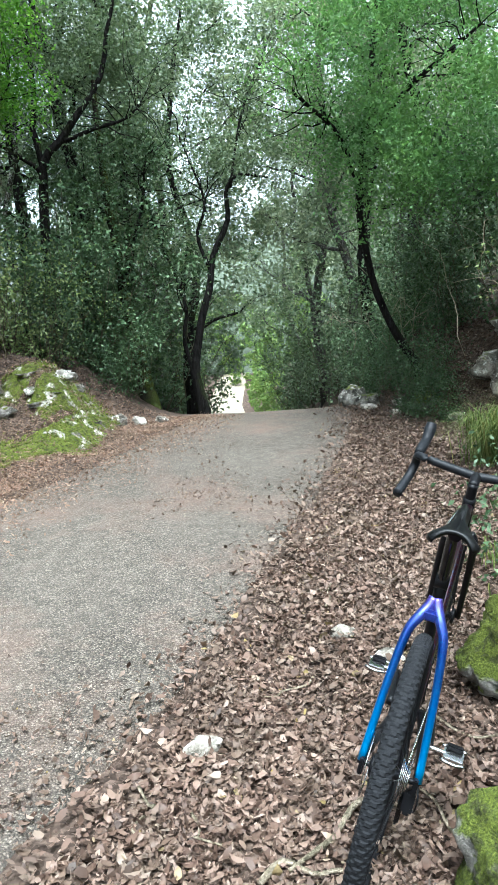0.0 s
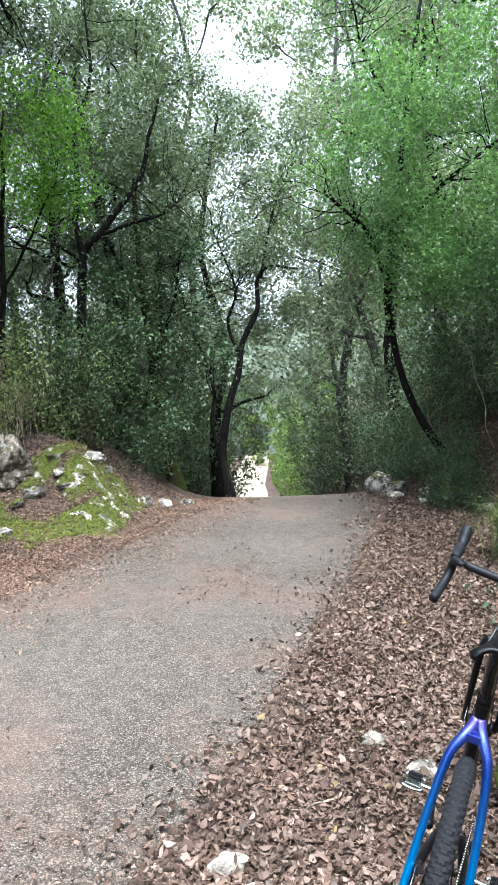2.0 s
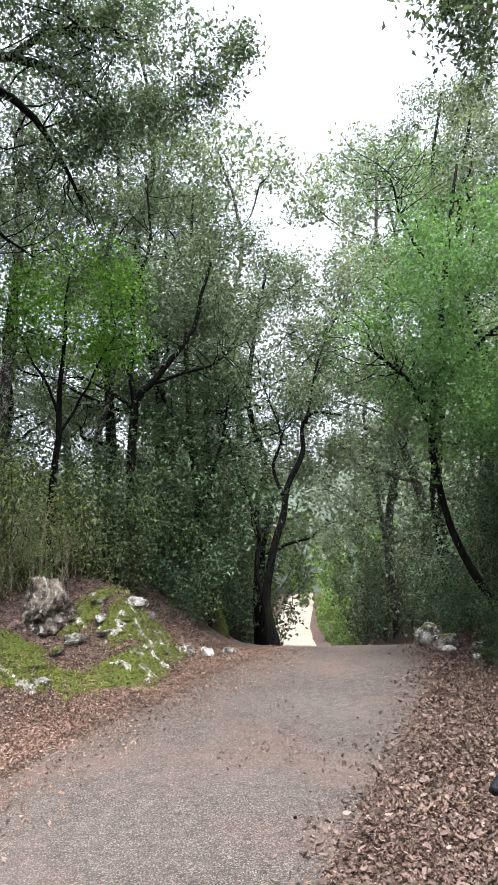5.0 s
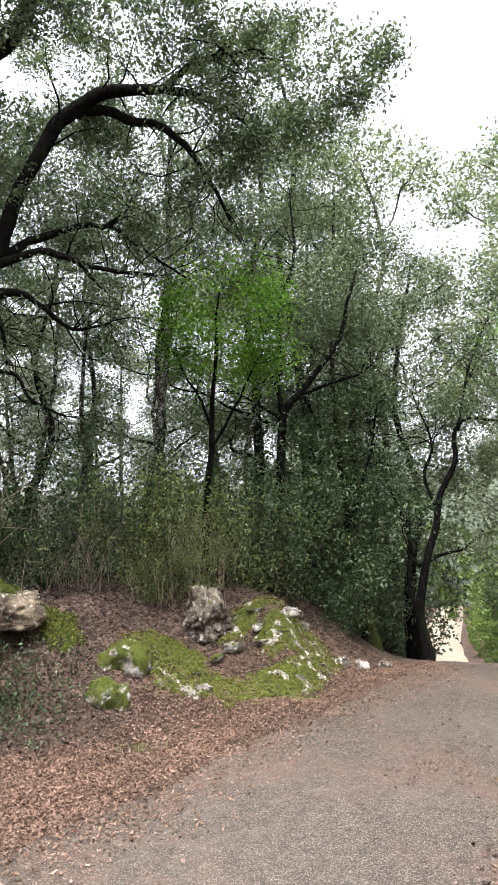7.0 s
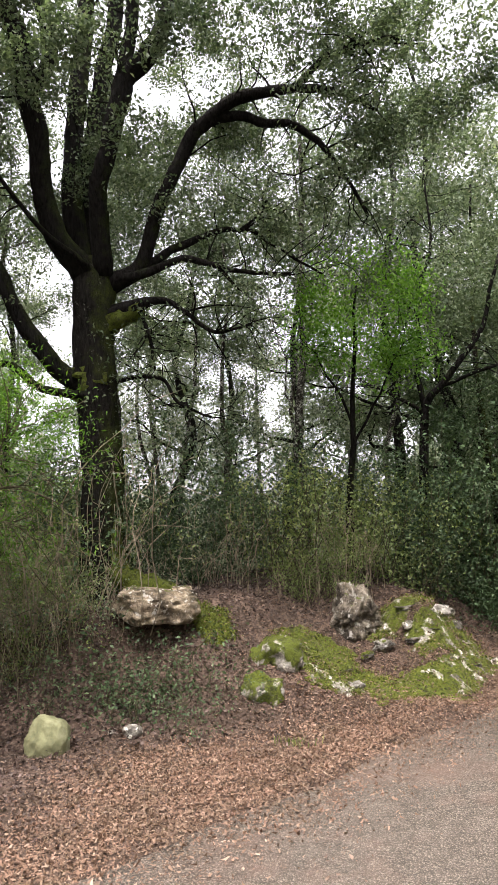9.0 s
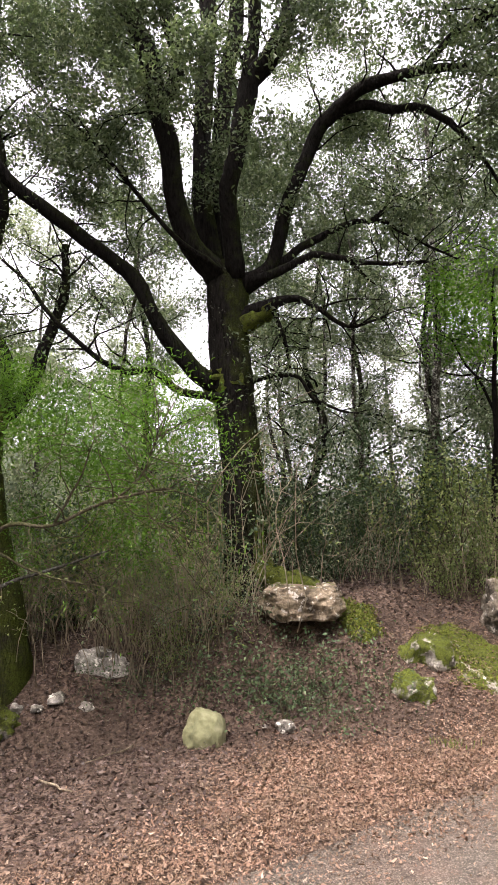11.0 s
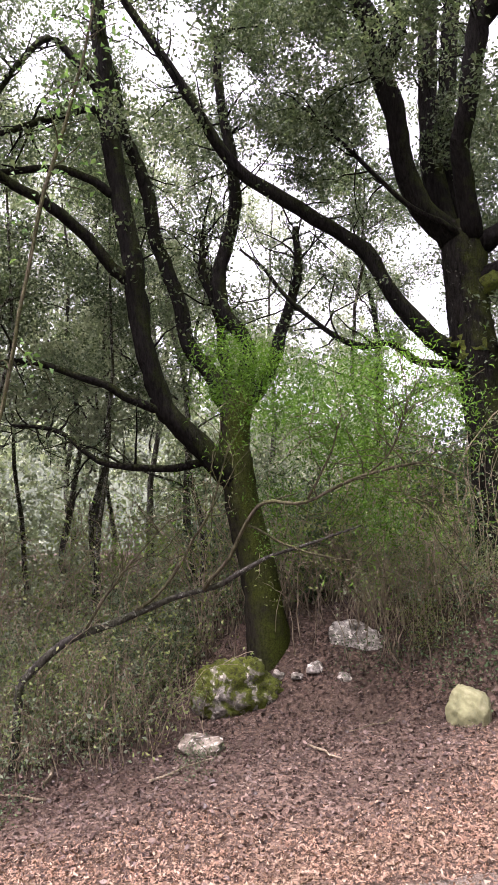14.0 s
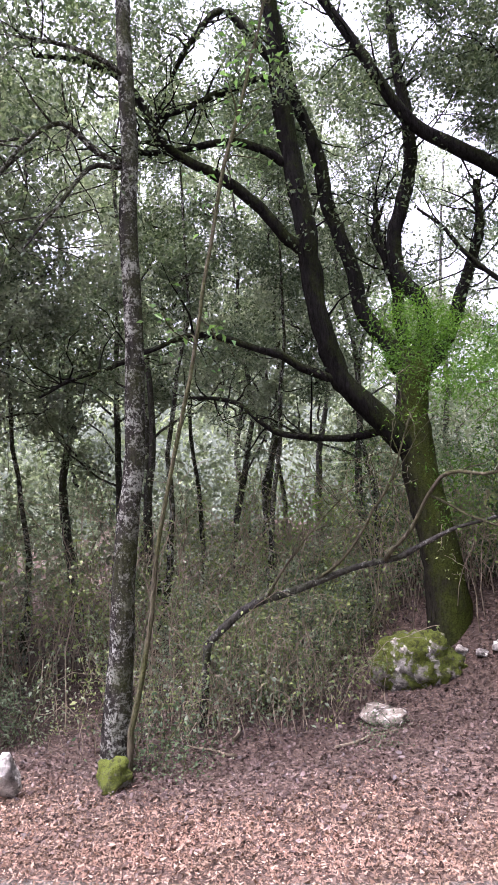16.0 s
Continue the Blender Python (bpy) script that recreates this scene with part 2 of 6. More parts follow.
def asphalt_material():
    m, t, b = material("weathered_asphalt")
    v = place(t)
    cells = node(t, "ShaderNodeTexVoronoi", Scale=120.0)
    t.links.new(v, cells.inputs["Vector"])
    sep = t.nodes.new("ShaderNodeSeparateColor")
    t.links.new(cells.outputs["Color"], sep.inputs[0])
    chips = ramp(t, sep.outputs[0], [(0.0, (0.065, 0.058, 0.05)), (0.45, (0.138, 0.122, 0.105)), (0.8, (0.23, 0.205, 0.176)), (1.0, (0.31, 0.28, 0.245))]).outputs[0]
    gap = ramp(t, cells.outputs["Distance"], [(0.35, (1.0,) * 3), (0.62, (0.25,) * 3)]).outputs[0]
    col = mix(t, 0.85, chips, gap, "MULTIPLY")
    worn = noise_tex(t, v, 0.8, 4.0)
    col = mix(t, ramp(t, worn, [(0.4, (0,) * 3), (0.65, (0.3,) * 3)]).outputs[0], col, (0.165, 0.148, 0.13))
    mottle = noise_tex(t, v, 11.0, 5.0, 0.7)
    col = mix(t, 0.6, col, ramp(t, mottle, [(0.3, (0.55,) * 3), (0.5, (1.0,) * 3), (0.7, (1.4,) * 3)]).outputs[0], "MULTIPLY")
    col = mix(t, 1.0, col, (0.82, 0.775, 0.725), "MULTIPLY")
    rust = noise_tex(t, v, 1.3, 6.0, 0.65)
    col = mix(t, ramp(t, rust, [(0.5, (0,) * 3), (0.72, (0.5,) * 3)]).outputs[0], col, (0.17, 0.105, 0.08))
    warp = t.nodes.new("ShaderNodeVectorMath")
    warp.operation = "ADD"
    wn_ = node(t, "ShaderNodeTexNoise", Scale=2.2, Detail=4.0)
    t.links.new(v, wn_.inputs["Vector"])
    t.links.new(v, warp.inputs[0])
    t.links.new(wn_.outputs["Color"], warp.inputs[1])
    edge = node(t, "ShaderNodeTexVoronoi", Scale=0.7)
    edge.feature = "DISTANCE_TO_EDGE"
    t.links.new(warp.outputs[0], edge.inputs["Vector"])
    crack = ramp(t, edge.outputs["Distance"], [(0.004, (1.0,) * 3), (0.011, (0.0,) * 3)]).outputs[0]
    some = ramp(t, noise_tex(t, v, 0.45, 2.0), [(0.52, (0.0,) * 3), (0.6, (0.75,) * 3)]).outputs[0]
    col = mix(t, mix(t, 1.0, crack, some, "MULTIPLY"), col, (0.04, 0.035, 0.03))
    t.links.new(col, b.inputs["Base Color"])
    b.inputs["Roughness"].default_value = 0.85
    b.inputs["Specular IOR Level"].default_value = 0.3
    inv = ramp(t, cells.outputs["Distance"], [(0.0, (1.0,) * 3), (0.65, (0.0,) * 3)]).outputs[0]
    bump(t, b, inv, 0.9, 0.008)
    return m


ASPHALT = asphalt_material()


# ---- ground heights ----
def track(y, rows):
    """The x of a line given as rows of (y, x)."""
    if y <= rows[0][0]:
        return rows[0][1]
    for (a, b), (c, d) in zip(rows, rows[1:]):
        if y < c:
            return b + (d - b) * (y - a) / (c - a)
    return rows[-1][1]


ROAD_LEFT = [(-12, -12.5), (-5, -7.3), (-2, -5.2), (0.2, -3.8), (1.3, -3.35), (2.1, -2.95), (3.5, -2.45), (4.4, -2.2), (5.6, -1.92), (6.6, -1.57), (7.6, -1.22), (8.6, -0.95), (10.5, -0.95), (13, -1.3), (20, -2.3), (40, -5.0), (60, -6.0)]
ROAD_RIGHT = [(-12, -8.5), (-5, -4.1), (-2, -2.2), (0.2, -1.15), (1.4, -0.75), (2.44, -0.3), (3.5, -0.02), (5, 0.33), (5.9, 0.56), (7.7, 0.86), (9, 0.95), (10.5, 0.95), (13, 0.75), (20, 0.0), (40, -2.2), (60, -3.0)]
TOE_LEFT = [(-12, -16), (0, -12), (2.5, -9), (3.2, -5.6), (3.6, -4.3), (4.2, -3.6), (5, -2.75), (5.7, -2.15), (6.6, -1.75), (7.5, -1.4), (9, -1.2), (12, -1.5), (40, -6)]
TOE_RIGHT = [(-12, -6), (-3, -0.2), (0, 0.5), (1.5, 0.6), (2, 0.68), (2.9, 0.98), (4.5, 1.5), (6.6, 1.95), (7.4, 1.8), (8.1, 1.45), (9, 1.15), (12, 1.1), (40, -1.5)]
RISE_LEFT = [(2.5, 0.0), (3.3, 0.15), (4.2, 0.45), (5, 0.9), (6, 1.1), (12, 1.0), (30, 0.8)]


def step(a):
    a = min(max(a, 0.0), 1.0)
    return a * a * (3 - 2 * a)


def road_z(y):
    if y < 7.5:
        return 0.06 * (max(y, -8) - 1.5)
    u = y - 7.5
    if u < 2.8:
        return 0.36 + 0.06 * u - 0.04 * u * u
    return max(0.214 - 0.165 * (u - 2.8), -2.9) + 0.02 * max(0, y - 36)


def ground_z(x, y):
    z = road_z(y) + 0.04 * min(max(0, -x - 0.5), 3.5) - 0.03 * min(max(0, -x - 4.2), 5)
    dl = (track(y, TOE_LEFT) - x) * 0.75
    z += track(y, RISE_LEFT) * step(dl / 1.6)
    dr = x - track(y, TOE_RIGHT)
    if dr > 0:
        z += 0.85 * step(dr / 0.8) + 0.45 * min(max(0, dr - 0.5), 6)
    if not track(y, ROAD_LEFT) < x < track(y, ROAD_RIGHT):
        off = min(max(0.0, dl, dr) + 0.15, 0.8)
        z += off * (0.22 * noise.noise((x * 0.9, y * 0.9, 0)) + 0.10 * noise.noise((x * 2.7, y * 2.7, 3)))
    z -= 0.12 * math.exp(-((x + 6.2) ** 2 + (y - 2.0) ** 2) / 1.5)
    z += 0.25 * math.exp(-((x + 6.9) ** 2 + (y - 3.8) ** 2) / 0.9)
    z += 0.38 * math.exp(-(((x + 2.3) / 0.5) ** 2 + ((y - 7.1) / 0.55) ** 2))
    z += 0.14 * math.exp(-(((x + 2.8) / 0.4) ** 2 + ((y - 5.7) / 0.3) ** 2))
    z += 0.10 * math.exp(-(((x + 2.1) / 0.5) ** 2 + ((y - 6.0) / 0.35) ** 2))
    z -= 0.30 * math.exp(-(((x + 3.75) / 0.7) ** 2 + ((y - 6.75) / 0.6) ** 2))
    z -= 0.46 * math.exp(-(((x + 4.25) / 0.42) ** 2 + ((y - 4.85) / 0.3) ** 2))
    return z


# ---- mesh helpers ----
def mesh_of(name, verts, faces, mat, smooth=True):
    me = bpy.data.meshes.new(name)
    me.from_pydata([tuple(v) for v in verts], [], [tuple(f) for f in faces])
    me.materials.append(mat)
    if smooth:
        me.polygons.foreach_set("use_smooth", [True] * len(me.polygons))
    me.update()
    return me


def quads(name, verts, mat):
    """A mesh of loose four-cornered faces, from an array of n x 4 x 3."""
    n = len(verts)
    me = bpy.data.meshes.new(name)
    me.vertices.add(4 * n)
    me.vertices.foreach_set("co", np.ascontiguousarray(verts, dtype=np.float32).ravel())
    me.loops.add(4 * n)
    me.loops.foreach_set("vertex_index", np.arange(4 * n, dtype=np.int32))
    me.polygons.add(n)
    me.polygons.foreach_set("loop_start", np.arange(0, 4 * n, 4, dtype=np.int32))
    me.polygons.foreach_set("loop_total", np.full(n, 4, dtype=np.int32))
    me.materials.append(mat)
    me.update(calc_edges=True)
    return me


def thing(name, me_or_none, label, category, group="", kind="", at=(0, 0, 0)):
    ob = new(name, me_or_none)
    ob.location = at
    return tagged(ob, label, category, group, kind)


def child(name, me, parent, label=""):
    ob = new(name, me)
    ob.parent = parent
    return tagged(ob, label)


def unit(a):
    return a / np.maximum(np.linalg.norm(a, axis=-1, keepdims=True), 1e-9)


def leaf_quads(rng, centres, size, ratio=0.5, upness=1.0, droop=0.25):
    """Folded pointed leaves round the given points, each turned its own way."""
    n = len(centres)
    normal = unit(rng.normal(size=(n, 3)) + np.array([0, 0, upness]))
    along = unit(np.cross(normal, rng.normal(size=(n, 3))))
    side = np.cross(normal, along)
    s = size * rng.uniform(0.65, 1.3, size=(n, 1))
    a = centres - along * s * 0.5
    c = centres + along * s * 0.5 - normal * s * droop
    lift = normal * s * rng.uniform(0.02, 0.2, size=(n, 1))
    w = s * ratio * 0.5
    return np.stack([a, centres - side * w + lift, c, centres + side * w + lift], axis=1)


def clump_points(rng, clumps, per_spray=22, spray=0.11):
    """Leaf centres for clumps (x, y, z, radius, count): in sprays, thicker towards the shell."""
    out = []
    for x, y, z, r, n in clumps:
        k = max(1, n // per_spray)
        d = unit(rng.normal(size=(k, 3)))
        rad = r * rng.uniform(0.25, 1.0, size=(k, 1)) ** 0.6
        c = np.array([x, y, z]) + d * rad * np.array([1, 1, 0.75])
        p = np.repeat(c, per_spray, axis=0) + rng.normal(size=(k * per_spray, 3)) * spray
        out.append(p)
    return np.concatenate(out)


def spline(points, steps=4):
    """A smooth line with its radii through (x, y, z, r)."""
    p = np.array(points, dtype=float)
    q = np.vstack([2 * p[0] - p[1], p, 2 * p[-1] - p[-2]])
    out = []
    for i in range(1, len(q) - 2):
        for s in range(steps):
            t = s / steps
            out.append(0.5 * (2 * q[i] + (q[i + 1] - q[i - 1]) * t + (2 * q[i - 1] - 5 * q[i] + 4 * q[i + 1] - q[i + 2]) * t ** 2 + (3 * q[i] - q[i - 1] - 3 * q[i + 1] + q[i + 2]) * t ** 3))
    out.append(p[-1])
    out = np.array(out)
    out[:, 3] = np.maximum(out[:, 3], 0.002)
    return out


def tube(lines, sides=8, rough=0.0, seed=0):
    """Verts and faces of tapered tubes along lines of (x, y, z, r)."""
    verts, faces = [], []
    rng = np.random.default_rng(seed)
    for line in lines:
        n = len(line)
        base = len(verts)
        d = np.gradient(line[:, :3], axis=0)
        d = unit(d)
        ref = np.array([0.3, 0.9, 0.1])
        for i in range(n):
            u = unit(np.cross(d[i], ref))
            w = np.cross(d[i], u)
            for k in range(sides):
                a = 2 * math.pi * k / sides
                r = line[i, 3]
                if rough:
                    r *= 1 + rough * noise.noise((line[i, 0] * 3 + 2.2 * math.cos(a), line[i, 1] * 3 + 2.2 * math.sin(a), line[i, 2] * 3)) + rough * 0.4 * rng.normal()
                verts.append(line[i, :3] + (u * math.cos(a) + w * math.sin(a)) * r)
        for i in range(n - 1):
            for k in range(sides):
                k2 = (k + 1) % sides
                faces.append((base + i * sides + k, base + i * sides + k2, base + (i + 1) * sides + k2, base + (i + 1) * sides + k))
        faces.append(tuple(base + k for k in range(sides))[::-1])
        faces.append(tuple(base + (n - 1) * sides + k for k in range(sides)))
    return verts, faces


def wobble(line, amount, seed):
    out = line.copy()
    for i in range(1, len(out)):
        x, y, z = out[i, :3]
        for k in range(3):
            out[i, k] += amount * noise.noise((x * 1.7 + seed, y * 1.7 + 7 * k, z * 1.7)) + amount * 0.4 * noise.noise((x * 5.5 + seed, y * 5.5 + 7 * k, z * 5.5))
    return out


def twigs_on(rng, lines, count, length, reach=0.35):
    """Thin side shoots along the outer part of limbs: their lines and their tips."""
    shoots, tips = [], []
    for _ in range(count):
        line = lines[rng.integers(len(lines))]
        n = len(line)
        i = int(n * (reach + (1 - reach) * rng.random() ** 0.7))
        i = min(max(i, 1), n - 1)
        start = line[i]
        way = unit(unit(line[i, :3] - line[i - 1, :3]) * 0.5 + rng.normal(size=3) * 0.7 + np.array([0, 0, 0.15]))
        size = length * rng.uniform(0.4, 1.2)
        r = max(min(start[3] * 0.5, 0.014), 0.004)
        pts = [start[:3]]
        for _ in range(4):
            way = unit(way + rng.normal(size=3) * 0.3)
            pts.append(pts[-1] + way * size / 4)
        pts = np.array(pts)
        shoots.append(np.hstack([pts, np.linspace(r, 0.003, 5)[:, None]]))
        tips += [pts[2], pts[3], pts[4]]
    return shoots, np.array(tips)


# ---- ground and road ----
def spread(lo, fine_lo, fine_hi, hi, fine, coarse):
    a = list(np.arange(fine_lo, fine_hi, fine))
    g, p, s = [], fine_lo, fine
    while p > lo:
        s = min(s * 1.22, coarse)
        p -= s
        g.append(p)
    h, p, s = [], fine_hi, fine
    while p < hi:
        s = min(s * 1.22, coarse)
        h.append(p)
        p += s
    return g[::-1] + a + h + [hi]


def build_ground():
    xs = spread(-400, -9.5, 3.2, 400, 0.11, 40)
    ys = spread(-300, -2.5, 12.5, 600, 0.11, 40)
    verts = []
    for y in ys:
        l, r = track(y, ROAD_LEFT), track(y, ROAD_RIGHT)
        for x in xs:
            z = ground_z(x, y)
            if l + 0.1 < x < r - 0.1 and -10 < y < 58:
                z -= 0.06
            verts.append((x, y, z))
    w = len(xs)
    faces = [(j * w + i, j * w + i + 1, (j + 1) * w + i + 1, (j + 1) * w + i) for j in range(len(ys) - 1) for i in range(w - 1)]
    thing("ground", mesh_of("ground", verts, faces, SOIL), "brown forest soil covered in dry leaf litter", "ground", kind="structure")


def build_road():
    ys = list(np.arange(-9.5, 14, 0.12)) + list(np.arange(14, 26, 0.6))
    verts, n = [], 25
    for y in ys:
        l, r = track(y, ROAD_LEFT), track(y, ROAD_RIGHT)
        l += 0.10 * noise.noise((0, y * 1.3, 5)) - 0.05
        r += 0.10 * noise.noise((9, y * 1.3, 5)) + 0.05
        for i in range(n):
            x = l + (r - l) * i / (n - 1)
            z = road_z(y) + 0.04 * min(max(0, -x - 0.5), 3.5) + 0.012 - (0.08 if i in (0, n - 1) else 0)
            verts.append((x, y, z + 0.012 * noise.noise((x * 0.8, y * 0.8, 1))))
    faces = [(j * n + i, j * n + i + 1, (j + 1) * n + i + 1, (j + 1) * n + i) for j in range(len(ys) - 1) for i in range(n - 1)]
    thing("road", mesh_of("road", verts, faces, ASPHALT), "narrow weathered grey asphalt lane, coarse worn aggregate", "road", kind="structure")


def build_far_lane():
    m, t, b = material("sandy_lane_with_sunlight")
    v = place(t)
    # Sandy tone, paler than the asphalt so that sunlight is in the colour.
    col = ramp(t, noise_tex(t, v, 3.0, 6.0, 0.65), [(0.3, (0.15, 0.13, 0.09)), (0.6, (0.25, 0.215, 0.155)), (0.8, (0.32, 0.285, 0.22))]).outputs[0]
    t.links.new(col, b.inputs["Base Color"])
    b.inputs["Roughness"].default_value = 0.95
    ys = np.arange(25.4, 64, 0.8)
    verts = []
    for y in ys:
        l, r = track(y, ROAD_LEFT) + 0.4, track(y, ROAD_RIGHT) - 0.4
        for i in range(9):
            x = l + (r - l) * i / 8
            verts.append((x, y, road_z(y) + 0.04 * min(max(0, -x - 0.5), 3.5) - 0.03 * min(max(0, -x - 4.2), 5) + (0.05 if 0 < i < 8 else -0.05)))
    faces = [(j * 9 + i, j * 9 + i + 1, (j + 1) * 9 + i + 1, (j + 1) * 9 + i) for j in range(len(ys) - 1) for i in range(8)]
    thing("far_lane", mesh_of("far_lane", verts, faces, m), "sandy lane beyond the crest, sunlight put into its pale colour", "road", kind="structure")


build_ground()
build_road()
build_far_lane()


# ---- trees ----
def tree(name, label, limbs, bark, leaf, clumps, size, seed, twigs=60, twig_len=0.7, per_tip=10, limb_bark=None, rough=0.12, group="", sides=10, ratio=0.5, wob=0.13, spray=0.12, flare=0.45):
    """A tree from its trunk (first) and limbs, as lines of (x, y, z, r), with twigs and leaves."""
    rng = np.random.default_rng(seed)
    foot = limbs[0][0]
    top = thing(name, None, label, "tree", group, at=(foot[0], foot[1], foot[2]))
    shift = np.array([foot[0], foot[1], foot[2], 0])
    lines = [wobble(spline(l), wob if i else wob * 0.4, seed + i) - shift for i, l in enumerate(limbs)]
    for i, line in enumerate(lines):
        if i:
            line[:, 3] *= 0.95
        if i == 0:
            line[0, 2] -= 0.8
            line[:, 3] *= 1 + flare * np.exp(-np.arange(len(line)) / 2.2)
        v, f = tube([line], sides if i == 0 else 8, rough, seed + i)
        child("trunk" if i == 0 else "limb", mesh_of("trunk" if i == 0 else "limb", v, f, bark if i == 0 else (limb_bark or bark)), top)
    shoots, tips = twigs_on(rng, lines[1:] or lines, twigs, twig_len)
    v, f = tube(shoots, 4)
    tagged(child("twig_growth", mesh_of("twig_growth", v, f, limb_bark or bark), top), kind="stuff")
    pts = [np.repeat(tips, per_tip, axis=0) + rng.normal(size=(len(tips) * per_tip, 3)) * spray]
    if clumps:
        pts.append(clump_points(rng, [(x - shift[0], y - shift[1], z - shift[2], r, n) for x, y, z, r, n in clumps], 22, spray * 0.95))
    child("crown", quads("crown", leaf_quads(rng, np.concatenate(pts), size, ratio), leaf), top)
    return top

def crown(seed, centre, radii, k, r, n, floor=-9.0):
    """k clumps within an ellipsoid, more of them near its shell."""
    g = np.random.default_rng(seed)
    out = []
    while len(out) < k:
        d = unit(g.normal(size=3)) * g.uniform(0.3, 1.0) ** 0.5
        p = np.array(centre) + d * np.array(radii)
        if p[2] > floor:
            out.append((p[0], p[1], p[2], r * g.uniform(0.6, 1.3), int(n * g.uniform(0.6, 1.3))))
    return out


